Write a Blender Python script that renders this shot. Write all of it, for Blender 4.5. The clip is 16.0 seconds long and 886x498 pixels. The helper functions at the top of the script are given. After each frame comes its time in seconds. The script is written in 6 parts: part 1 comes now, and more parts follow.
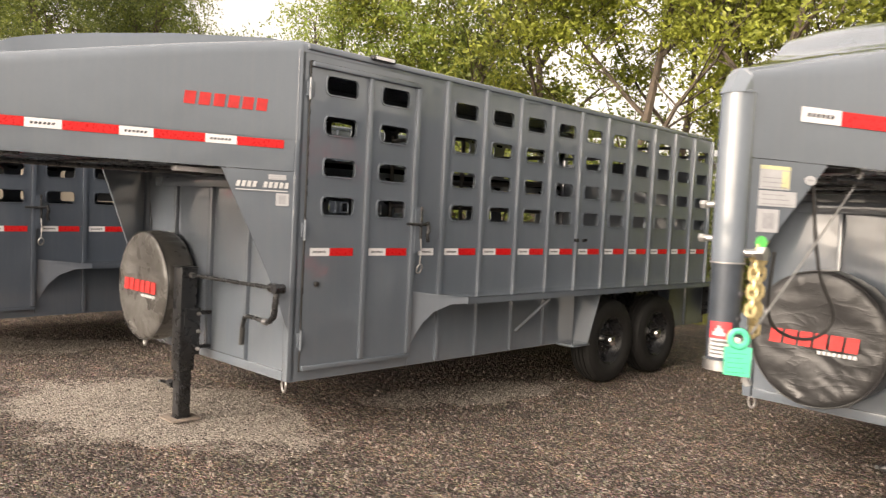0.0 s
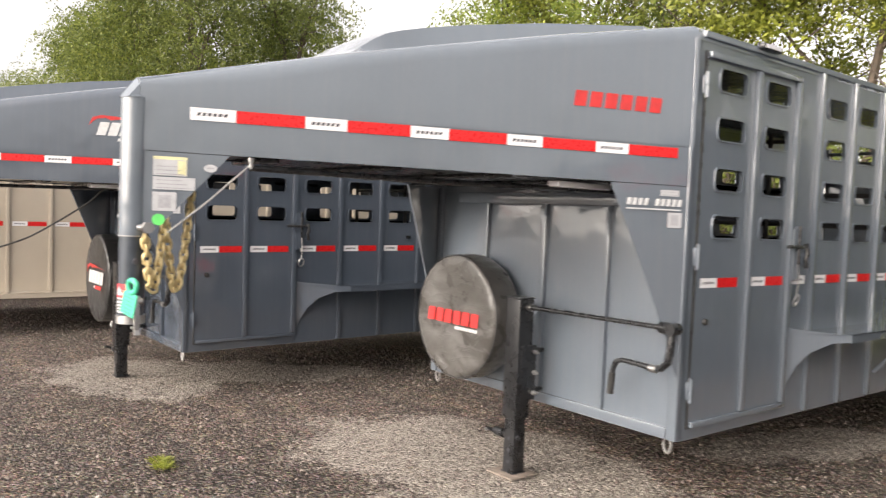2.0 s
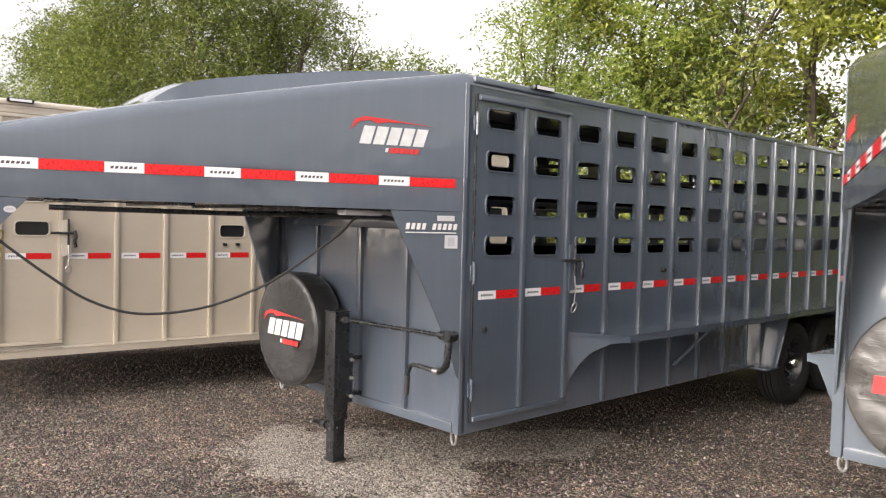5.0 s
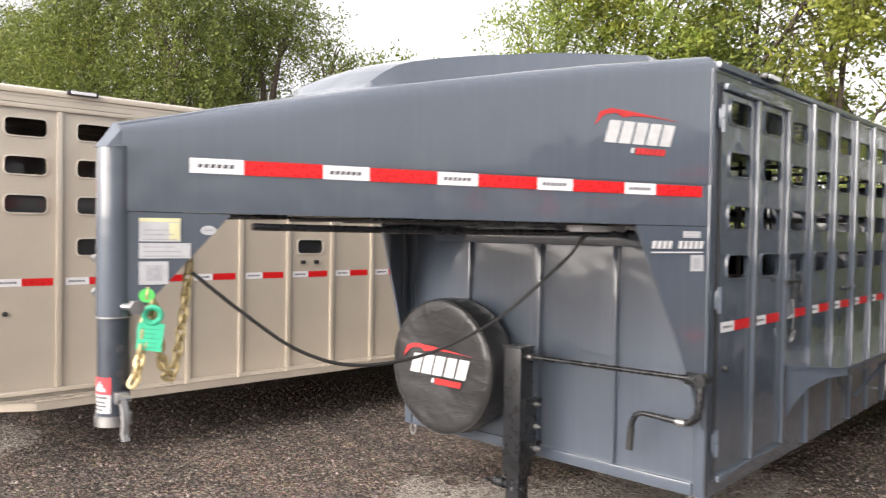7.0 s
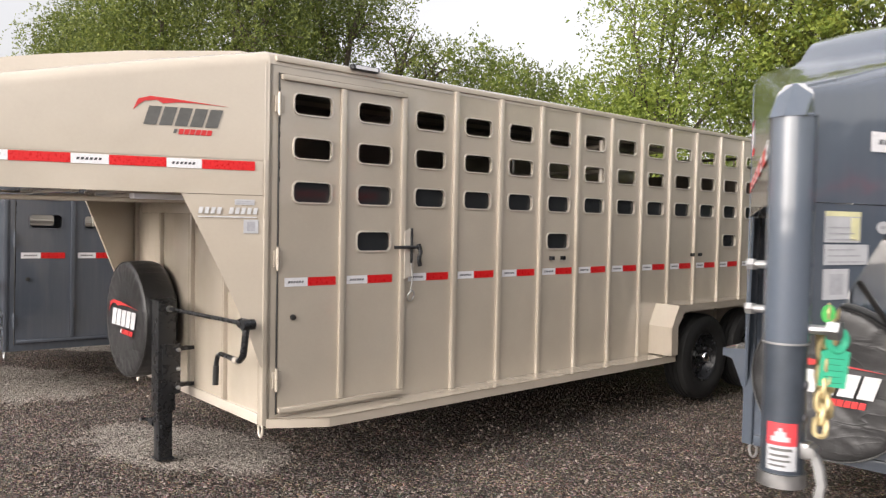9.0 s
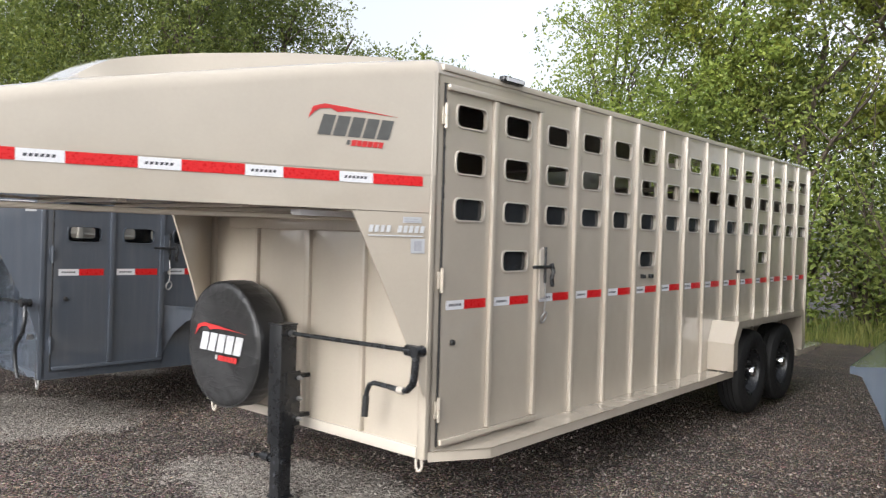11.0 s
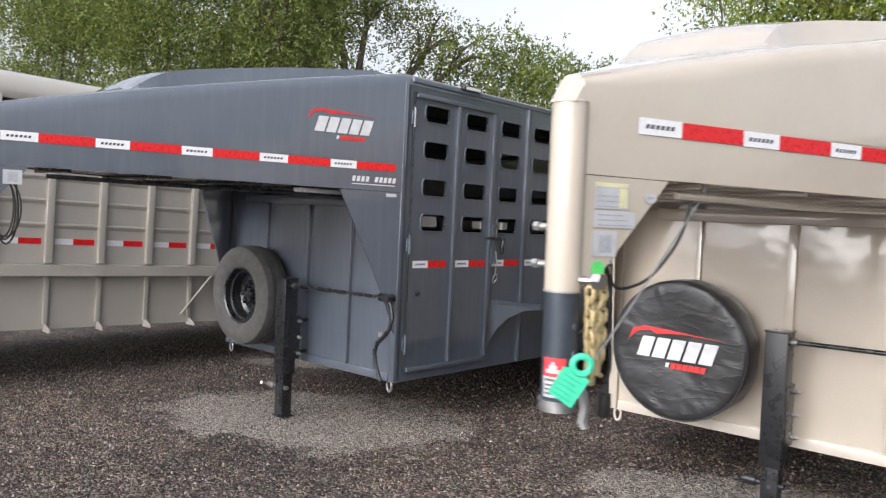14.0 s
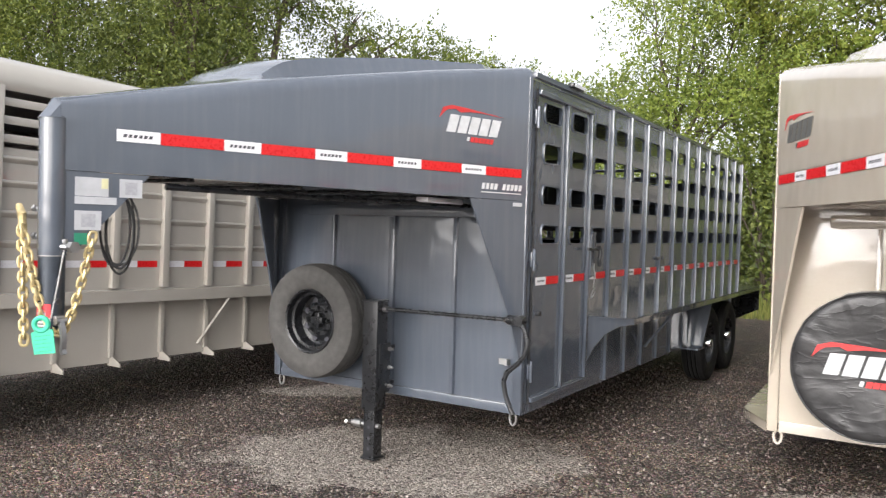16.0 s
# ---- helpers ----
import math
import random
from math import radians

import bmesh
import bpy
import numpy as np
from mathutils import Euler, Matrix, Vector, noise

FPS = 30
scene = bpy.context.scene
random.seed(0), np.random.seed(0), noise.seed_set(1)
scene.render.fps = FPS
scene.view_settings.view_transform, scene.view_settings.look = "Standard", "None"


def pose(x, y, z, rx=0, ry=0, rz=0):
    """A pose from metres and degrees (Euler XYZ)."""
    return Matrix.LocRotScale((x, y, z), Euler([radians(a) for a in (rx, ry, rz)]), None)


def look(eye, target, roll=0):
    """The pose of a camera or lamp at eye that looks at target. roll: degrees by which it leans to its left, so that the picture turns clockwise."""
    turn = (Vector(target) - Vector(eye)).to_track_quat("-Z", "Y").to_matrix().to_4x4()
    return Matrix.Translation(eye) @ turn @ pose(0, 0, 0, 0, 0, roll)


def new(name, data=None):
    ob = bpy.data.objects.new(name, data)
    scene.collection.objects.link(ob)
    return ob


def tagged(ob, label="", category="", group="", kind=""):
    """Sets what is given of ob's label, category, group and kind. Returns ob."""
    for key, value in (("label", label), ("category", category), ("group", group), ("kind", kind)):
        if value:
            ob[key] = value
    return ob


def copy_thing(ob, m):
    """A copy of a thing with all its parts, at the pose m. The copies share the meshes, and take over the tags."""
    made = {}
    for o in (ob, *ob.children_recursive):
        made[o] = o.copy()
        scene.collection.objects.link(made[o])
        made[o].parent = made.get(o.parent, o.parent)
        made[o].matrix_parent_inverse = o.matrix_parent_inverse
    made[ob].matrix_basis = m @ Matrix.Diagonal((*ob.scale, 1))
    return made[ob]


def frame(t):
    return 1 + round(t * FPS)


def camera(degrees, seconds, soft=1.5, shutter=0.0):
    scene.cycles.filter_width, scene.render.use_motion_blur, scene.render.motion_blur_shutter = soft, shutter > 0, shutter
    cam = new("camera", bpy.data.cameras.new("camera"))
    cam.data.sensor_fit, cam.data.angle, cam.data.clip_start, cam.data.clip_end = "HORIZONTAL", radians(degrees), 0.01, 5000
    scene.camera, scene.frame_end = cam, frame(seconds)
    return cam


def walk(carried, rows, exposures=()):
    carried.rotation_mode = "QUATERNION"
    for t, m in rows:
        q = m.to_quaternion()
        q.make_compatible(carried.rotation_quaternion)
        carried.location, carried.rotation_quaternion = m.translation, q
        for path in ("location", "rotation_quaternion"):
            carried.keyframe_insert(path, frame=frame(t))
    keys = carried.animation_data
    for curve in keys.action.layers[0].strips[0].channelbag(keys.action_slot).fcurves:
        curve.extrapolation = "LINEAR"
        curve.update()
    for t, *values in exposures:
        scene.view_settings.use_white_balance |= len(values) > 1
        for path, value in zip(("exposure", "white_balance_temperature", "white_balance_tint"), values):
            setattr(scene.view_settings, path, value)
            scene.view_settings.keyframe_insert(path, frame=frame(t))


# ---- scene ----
cam = camera(59.8, 16.0, soft=1.25, shutter=0.35)
METRES, EYE, TILT, LEAN, TURN = 14.21, 1.48, 0.0, 0.0, 43.8
ROWS = [
    (0.0, 0.0, 0.0, 0.0, 0.13, -2.6, -2.85),
    (0.5, -0.0219, 0.0138, -0.0002, 1.67, -2.01, -2.92),
    (1.0, -0.0483, 0.0243, -0.0009, 3.59, -1.96, -2.9),
    (1.5, -0.0793, 0.0337, 0.0005, 6.04, -2.2, -2.75),
    (2.0, -0.1124, 0.0497, 0.0005, 7.81, -2.4, -2.44),
    (2.5, -0.1467, 0.0605, 0.0004, 9.05, -2.62, -2.24),
    (3.0, -0.1791, 0.0731, 0.0005, 9.35, -2.7, -2.17),
    (3.5, -0.2107, 0.0895, 0.0023, 9.13, -2.43, -2.17),
    (4.0, -0.2424, 0.103, 0.0033, 8.27, -2.09, -2.17),
    (6.5, -0.3667, 0.1784, 0.003, -1.6, -0.81, -1.41),
    (7.0, -0.3959, 0.1901, 0.005, -0.2, -0.82, -1.37),
    (7.5, -0.4283, 0.2025, 0.0035, 1.26, -0.89, -1.32),
    (8.0, -0.4633, 0.2121, 0.0029, 2.62, -1.04, -1.28),
    (8.5, -0.4959, 0.2219, 0.003, 2.48, -1.37, -1.34),
    (11.0, -0.6308, 0.2516, 0.004, -6.85, -0.62, -2.01),
    (11.5, -0.6553, 0.2493, 0.0027, -5.28, -0.99, -2.27),
    (12.0, -0.6856, 0.2592, 0.002, -3.35, -1.52, -2.5),
    (12.5, -0.7182, 0.2672, 0.0023, -2.38, -1.97, -2.58),
    (13.0, -0.7487, 0.2774, 0.002, -2.77, -2.35, -2.66),
    (13.5, -0.7797, 0.295, 0.0024, -4.23, -2.36, -2.71),
    (14.0, -0.8126, 0.3105, 0.002, -6.67, -2.12, -2.7),
    (14.5, -0.8417, 0.3307, 0.0009, -9.21, -1.83, -2.5),
    (15.0, -0.8707, 0.3456, 0.0016, -12.21, -1.47, -2.09),
    (15.5, -0.8944, 0.3582, 0.0021, -15.11, -1.54, -1.91),
    (16.0, -0.9137, 0.3729, 0.0016, -16.12, -1.49, -1.68),
]
EXPOSURES = [(0.0, 1.04, 7900, 15), (1.0, 1.16, 7300, 13), (1.5, 1.14, 7450, 15), (2.0, 1.1, 7100, 14), (4.0, 1.0, 6950, 14), (6.5, 1.18, 6800, 14), (7.5, 0.96, 6750, 14), (8.5, 0.72, 6750, 14), (11.0, 0.66, 6200, 10), (13.0, 0.45, 6100, 12), (14.5, 0.64, 6250, 13), (16.0, 0.82, 6400, 12)]
walk(cam, [(t, pose(0, 0, EYE, TILT, LEAN, TURN) @ pose(METRES * x, METRES * y, METRES * z, 90 + pitch, roll, yaw)) for t, x, y, z, yaw, pitch, roll in ROWS],
     exposures=EXPOSURES)

# ---- world, sun, exposure ----
world = bpy.data.worlds.new("sky")
scene.world = world
world.use_nodes = True
wn = world.node_tree.nodes
wl = world.node_tree.links
sky = wn.new("ShaderNodeTexSky")
sky.sky_type = "NISHITA"
sky.sun_disc = False
sky.sun_elevation = radians(26)
sky.sun_rotation = radians(186)
sky.air_density, sky.dust_density, sky.ozone_density = 1.0, 3.0, 1.0
pale = wn.new("ShaderNodeHueSaturation")
pale.inputs["Saturation"].default_value = 0.17
pale.inputs["Value"].default_value = 1.82
wl.new(sky.outputs[0], pale.inputs["Color"])
up = wn.new("ShaderNodeSeparateXYZ")
wl.new(wn.new("ShaderNodeTexCoord").outputs["Generated"], up.inputs[0])
fall = wn.new("ShaderNodeMapRange")
fall.inputs["From Min"].default_value, fall.inputs["From Max"].default_value = 0.0, 1.0
fall.inputs["To Min"].default_value, fall.inputs["To Max"].default_value = 0.51, 1.2
wl.new(up.outputs["Z"], fall.inputs["Value"])
veil = wn.new("ShaderNodeVectorMath")
veil.operation = "SCALE"
wl.new(pale.outputs[0], veil.inputs[0])
wl.new(fall.outputs[0], veil.inputs["Scale"])
wl.new(veil.outputs[0], wn["Background"].inputs[0])
wn["Background"].inputs[1].default_value = 0.136
sun = new("sun", bpy.data.lights.new("sun", "SUN"))
sun.data.energy, sun.data.angle, sun.data.color = 1.6, radians(70), (1.0, 0.93, 0.84)
sun.matrix_world = look((4, -18, 8.8), (0, 4, 0))


# ---- materials ----
def material(name):
    m = bpy.data.materials.new(name)
    m.use_nodes = True
    nt = m.node_tree
    return m, nt, nt.nodes["Principled BSDF"]


def link(nt, a, b):
    nt.links.new(a, b)


def noise_tex(nt, scale, detail=4.0, coords="Object", rough=0.55):
    tc = nt.nodes.new("ShaderNodeTexCoord")
    n = nt.nodes.new("ShaderNodeTexNoise")
    n.inputs["Scale"].default_value, n.inputs["Detail"].default_value, n.inputs["Roughness"].default_value = scale, detail, rough
    link(nt, tc.outputs[coords], n.inputs["Vector"])
    return n


def ramp(nt, src, stops):
    r = nt.nodes.new("ShaderNodeValToRGB")
    el = r.color_ramp.elements
    while len(el) < len(stops):
        el.new(0.5)
    for e, (p, c) in zip(el, stops):
        e.position, e.color = p, (*c, 1) if len(c) == 3 else c
    link(nt, src, r.inputs[0])
    return r


def mix(nt, fac, a, b, mode="MIX"):
    m = nt.nodes.new("ShaderNodeMix")
    m.data_type, m.blend_type = "RGBA", mode
    for sock, v in ((m.inputs["Factor"], fac), (m.inputs["A"], a), (m.inputs["B"], b)):
        if isinstance(v, (int, float)):
            sock.default_value = v
        elif isinstance(v, tuple):
            sock.default_value = (*v, 1)
        else:
            link(nt, v, sock)
    return m.outputs["Result"]


def bump(nt, p, src, strength, dist=0.01):
    b = nt.nodes.new("ShaderNodeBump")
    b.inputs["Strength"].default_value, b.inputs["Distance"].default_value = strength, dist
    link(nt, src, b.inputs["Height"])
    link(nt, b.outputs[0], p.inputs["Normal"])


def paint(name, col, rough=0.17, dust=(0.3, 0.27, 0.23), dusty=0.05, wave=0.0):
    """Sprayed trailer paint with faint dust, runs of rain and slightly uneven sheet."""
    m, nt, p = material(name)
    big = noise_tex(nt, 1.3, 5)
    fine = noise_tex(nt, 60, 3)
    streak = noise_tex(nt, 3.5, 5)
    mp = nt.nodes.new("ShaderNodeMapping")
    mp.inputs["Scale"].default_value = (8, 8, 0.55)
    tc = nt.nodes.new("ShaderNodeTexCoord")
    link(nt, tc.outputs["Object"], mp.inputs[0])
    link(nt, mp.outputs[0], streak.inputs["Vector"])
    lo = tuple(c * 0.94 for c in col)
    hi = tuple(min(1, c * 1.06) for c in col)
    base = ramp(nt, big.outputs[0], [(0.3, lo), (0.7, hi)])
    dm = ramp(nt, streak.outputs[0], [(0.45, (0, 0, 0)), (0.85, (dusty, dusty, dusty))])
    c = mix(nt, dm.outputs[0], base.outputs[0], dust)
    c2 = mix(nt, 0.03, c, fine.outputs[0], "OVERLAY")
    link(nt, c2, p.inputs["Base Color"])
    rr = ramp(nt, streak.outputs[0], [(0.3, (rough * 0.92,) * 3), (0.75, (rough * 1.12,) * 3)])
    link(nt, rr.outputs[0], p.inputs["Roughness"])
    p.inputs["IOR"].default_value = 1.5
    wv = noise_tex(nt, 3.0, 2)
    ad = nt.nodes.new("ShaderNodeMath")
    ad.operation = "MULTIPLY_ADD"
    ad.inputs[1].default_value = 0.006
    link(nt, fine.outputs[0], ad.inputs[0])
    link(nt, wv.outputs[0], ad.inputs[2])
    bump(nt, p, ad.outputs[0], 0.36 + wave, 0.025)
    p.inputs["Coat Weight"].default_value, p.inputs["Coat Roughness"].default_value, p.inputs["Coat IOR"].default_value = 1.0, 0.07, 1.6
    link(nt, p.inputs["Normal"].links[0].from_socket, p.inputs["Coat Normal"])
    return m


def plain(name, col, rough=0.5, metal=0.0, vary=0.12, scale=25, bumps=0.1):
    m, nt, p = material(name)
    n = noise_tex(nt, scale, 4)
    r = ramp(nt, n.outputs[0], [(0.3, tuple(c * (1 - vary) for c in col)), (0.7, tuple(min(1, c * (1 + vary)) for c in col))])
    link(nt, r.outputs[0], p.inputs["Base Color"])
    rr = ramp(nt, n.outputs[0], [(0.3, (rough * 0.8,) * 3), (0.7, (min(1, rough * 1.2),) * 3)])
    link(nt, rr.outputs[0], p.inputs["Roughness"])
    p.inputs["Metallic"].default_value = metal
    if bumps:
        bump(nt, p, n.outputs[0], bumps, 0.004)
    return m


GREY = paint("grey_paint", (0.123, 0.147, 0.176))
GREY_DARK = paint("dark_grey_paint", (0.072, 0.090, 0.117))
GREY_WORN = paint("weathered_grey_paint", (0.080, 0.095, 0.120), 0.22, (0.3, 0.29, 0.27), 0.09)
TAN = paint("tan_paint", (0.475, 0.42, 0.345), 0.19, (0.36, 0.32, 0.27), 0.02)
BEIGE = paint("beige_paint", (0.42, 0.395, 0.35), 0.4, (0.34, 0.3, 0.25), 0.06)
BLACK = plain("black_enamel", (0.014, 0.015, 0.017), 0.28, 0, 0.2, 14, 0.04)
DARK_TUBE = plain("blue_black_steel", (0.045, 0.055, 0.07), 0.38, 0.2)
RUBBER = plain("tyre_rubber", (0.018, 0.018, 0.018), 0.62, 0, 0.25, 30, 0.25)
RUBBER_WORN = plain("worn_tyre_rubber", (0.075, 0.073, 0.07), 0.8, 0, 0.25, 20, 0.25)


def vinyl(name, col, rough, dusty):
    """Soft vinyl sheet, creased and lightly dusty."""
    m, nt, p = material(name)
    big = noise_tex(nt, 6, 5)
    r = ramp(nt, big.outputs[0], [(0.3, col), (0.72, tuple(c + dusty for c in col))])
    link(nt, r.outputs[0], p.inputs["Base Color"])
    rr = ramp(nt, big.outputs[0], [(0.3, (rough,) * 3), (0.75, (rough * 1.5,) * 3)])
    link(nt, rr.outputs[0], p.inputs["Roughness"])
    mp = nt.nodes.new("ShaderNodeMapping")
    mp.inputs["Rotation"].default_value = (0, radians(35), 0)
    mp.inputs["Scale"].default_value = (0.45, 1, 1.5)
    tc = nt.nodes.new("ShaderNodeTexCoord")
    link(nt, tc.outputs["Object"], mp.inputs[0])
    cr = nt.nodes.new("ShaderNodeTexNoise")
    cr.inputs["Scale"].default_value, cr.inputs["Detail"].default_value, cr.inputs["Distortion"].default_value = 9.0, 3.0, 0.6
    link(nt, mp.outputs[0], cr.inputs["Vector"])
    ridge = ramp(nt, cr.outputs[0], [(0.34, (0.1,) * 3), (0.47, (0.45,) * 3), (0.5, (1,) * 3), (0.53, (0.45,) * 3), (0.66, (0.1,) * 3)])
    bump(nt, p, ridge.outputs[0], 0.2, 0.009)
    return m


for rub in (RUBBER, RUBBER_WORN):
    rub.node_tree.nodes["Principled BSDF"].inputs["Specular IOR Level"].default_value = 0.22
VINYL = vinyl("cover_vinyl", (0.022, 0.022, 0.023), 0.3, 0.014)
VINYL_DUSTY = vinyl("dusty_cover_vinyl", (0.055, 0.052, 0.048), 0.24, 0.055)
DULL = plain("dull_zinc", (0.30, 0.30, 0.30), 0.5, 0.6)
CHROME = plain("chrome", (0.78, 0.78, 0.78), 0.15, 1.0, 0.06, 20, 0.02)
ZINC = plain("zinc_steel", (0.42, 0.42, 0.42), 0.42, 1.0)
GOLD = plain("gold_chromate", (0.58, 0.47, 0.25), 0.4, 0.5, 0.3, 40)
RED_TAPE = plain("red_reflective_tape", (0.60, 0.012, 0.014), 0.3, 0, 0.10, 90, 0.05)
WHITE_TAPE = plain("white_reflective_tape", (0.74, 0.74, 0.76), 0.3, 0, 0.06, 90, 0.05)
INK = plain("dark_print", (0.05, 0.05, 0.06), 0.5, 0)
RED_PRINT = plain("red_decal", (0.55, 0.035, 0.035), 0.4, 0)
WHITE_PRINT = plain("white_decal", (0.56, 0.57, 0.58), 0.4, 0)
GREY_PRINT = plain("grey_decal", (0.10, 0.10, 0.095), 0.4, 0)
STICKER = plain("paper_sticker", (0.43, 0.44, 0.46), 0.5, 0, 0.08)
STICKER_GREY = plain("printed_sticker", (0.33, 0.335, 0.36), 0.5, 0, 0.15, 60)
YELLOW = plain("yellow_sticker", (0.62, 0.60, 0.36), 0.5, 0)
GREEN = plain("green_tag_plastic", (0.05, 0.50, 0.30), 0.4, 0, 0.1)
GREEN_DARK = plain("dark_green_print", (0.02, 0.20, 0.12), 0.4, 0, 0.1)
LIME = plain("green_sticker", (0.10, 0.60, 0.14), 0.5, 0)
RED_LABEL = plain("red_warning_label", (0.60, 0.05, 0.06), 0.45, 0)
PAD = plain("dusty_steel", (0.24, 0.20, 0.17), 0.7, 0.1, 0.25)
CABLE = plain("cable_rubber", (0.02, 0.02, 0.02), 0.5, 0)
# Floor decks and inner gates: interior shade is put into this near-black.
INSIDE = plain("shaded_inside", (0.035, 0.035, 0.036), 0.6, 0)
BARK = plain("bark", (0.085, 0.066, 0.05), 0.9, 0, 0.4, 9, 0.9)
TRIM_GREY = paint("light_grey_trim", (0.21, 0.225, 0.24), 0.3)
TRIM_TAN = paint("light_tan_trim", (0.54, 0.49, 0.42), 0.3)
m_, nt_, p_ = material("smoked_glass")
p_.inputs["Base Color"].default_value = (0.02, 0.021, 0.022, 1)
p_.inputs["Roughness"].default_value = 0.08
SMOKED = m_
m_, nt_, p_ = material("lamp_lens")
p_.inputs["Base Color"].default_value = (0.75, 0.75, 0.78, 1)
p_.inputs["Roughness"].default_value = 0.12
LENS = m_


def leaf_material(name, dark, lightc):
    m, nt, p = material(name)
    gi = nt.nodes.new("ShaderNodeNewGeometry")
    oi = nt.nodes.new("ShaderNodeObjectInfo")
    r = ramp(nt, gi.outputs["Random Per Island"], [(0.0, dark), (1.0, lightc)])
    hs = nt.nodes.new("ShaderNodeHueSaturation")
    mr = nt.nodes.new("ShaderNodeMapRange")
    mr.inputs["To Min"].default_value, mr.inputs["To Max"].default_value = 0.8, 1.2
    link(nt, oi.outputs["Random"], mr.inputs["Value"])
    link(nt, mr.outputs[0], hs.inputs["Value"])
    broad = ramp(nt, noise_tex(nt, 0.8, 3).outputs[0], [(0.32, (0.68, 0.70, 0.66)), (0.68, (1.25, 1.22, 1.15))])
    link(nt, mix(nt, 1.0, r.outputs[0], broad.outputs[0], "MULTIPLY"), hs.inputs["Color"])
    link(nt, hs.outputs[0], p.inputs["Base Color"])
    p.inputs["Roughness"].default_value = 0.55
    tr = nt.nodes.new("ShaderNodeBsdfTranslucent")
    link(nt, hs.outputs[0], tr.inputs["Color"])
    ms = nt.nodes.new("ShaderNodeMixShader")
    ms.inputs[0].default_value = 0.42
    out = nt.nodes["Material Output"]
    link(nt, p.outputs[0], ms.inputs[1])
    link(nt, tr.outputs[0], ms.inputs[2])
    link(nt, ms.outputs[0], out.inputs["Surface"])
    return m


LEAF = leaf_material("leaves", (0.06, 0.092, 0.020), (0.235, 0.275, 0.062))
LEAF_LIGHT = leaf_material("light_green_leaves", (0.11, 0.165, 0.03), (0.28, 0.335, 0.07))
LEAF_YELLOW = leaf_material("yellow_green_leaves", (0.17, 0.205, 0.032), (0.39, 0.425, 0.08))
GRASS = leaf_material("grass_blades", (0.10, 0.14, 0.03), (0.30, 0.30, 0.09))


# ---- mesh helpers ----
def finish(name, bm, mats, parent=None, label="", sharp=35):
    me = bpy.data.meshes.new(name)
    bmesh.ops.recalc_face_normals(bm, faces=bm.faces)
    bm.to_mesh(me)
    bm.free()
    for m in mats if isinstance(mats, (list, tuple)) else [mats]:
        me.materials.append(m)
    me.polygons.foreach_set("use_smooth", [True] * len(me.polygons))
    me.set_sharp_from_angle(angle=radians(sharp))
    ob = new(name, me)
    if parent:
        ob.parent = parent
    if label:
        tagged(ob, label)
    return ob


def part(name, bm, mats, parent, label="", sharp=35):
    return finish(name, bm, mats, parent, label, sharp)


def again(ob, m, parent=None):
    """One more piece on the same mesh."""
    o = ob.copy()
    scene.collection.objects.link(o)
    if parent:
        o.parent = parent
    o.matrix_basis = m
    return o


def box(bm, x0, x1, y0, y1, z0, z1, bevel=0.0, mi=0):
    vs = [bm.verts.new((x, y, z)) for x in (x0, x1) for y in (y0, y1) for z in (z0, z1)]
    fs = [bm.faces.new([vs[i] for i in f]) for f in ((0, 1, 3, 2), (4, 6, 7, 5), (0, 4, 5, 1), (2, 3, 7, 6), (0, 2, 6, 4), (1, 5, 7, 3))]
    for f in fs:
        f.material_index = mi
    if bevel:
        es = {e for f in fs for e in f.edges}
        bmesh.ops.bevel(bm, geom=list(es), offset=bevel, segments=2, affect="EDGES", profile=0.6)
    return bm


def prism(bm, pts, off, mi=0):
    """A plate: the polygon pts (3D) thickened by the vector off."""
    a = [bm.verts.new(p) for p in pts]
    b = [bm.verts.new(Vector(p) + Vector(off)) for p in pts]
    n = len(a)
    fs = [bm.faces.new(a), bm.faces.new(b[::-1])]
    for i in range(n):
        fs.append(bm.faces.new((a[i], a[(i + 1) % n], b[(i + 1) % n], b[i])))
    for f in fs:
        f.material_index = mi
    return bm


def sweep(bm, pts, r, seg=10, closed=False, mi=0):
    """A round bar of radius r (or a radius a point) along pts."""
    pts = [Vector(p) for p in pts]
    n = len(pts)
    rings = []
    side = None
    for i, p in enumerate(pts):
        a = pts[i - 1] if (i or closed) else p
        b = pts[(i + 1) % n] if (i < n - 1 or closed) else p
        d = (b - a).normalized()
        if side is None:
            side = d.orthogonal().normalized()
        side = (side - d * side.dot(d))
        side = side.normalized() if side.length > 1e-6 else d.orthogonal().normalized()
        up = d.cross(side)
        rr = r[i] if isinstance(r, (list, tuple)) else r
        rings.append([bm.verts.new(p + rr * (math.cos(t) * side + math.sin(t) * up)) for t in (2 * math.pi * k / seg for k in range(seg))])
    m = n if closed else n - 1
    for i in range(m):
        A, B = rings[i], rings[(i + 1) % n]
        for k in range(seg):
            bm.faces.new((A[k], A[(k + 1) % seg], B[(k + 1) % seg], B[k])).material_index = mi
    if not closed:
        bm.faces.new(rings[0][::-1]).material_index = mi
        bm.faces.new(rings[-1]).material_index = mi
    return bm


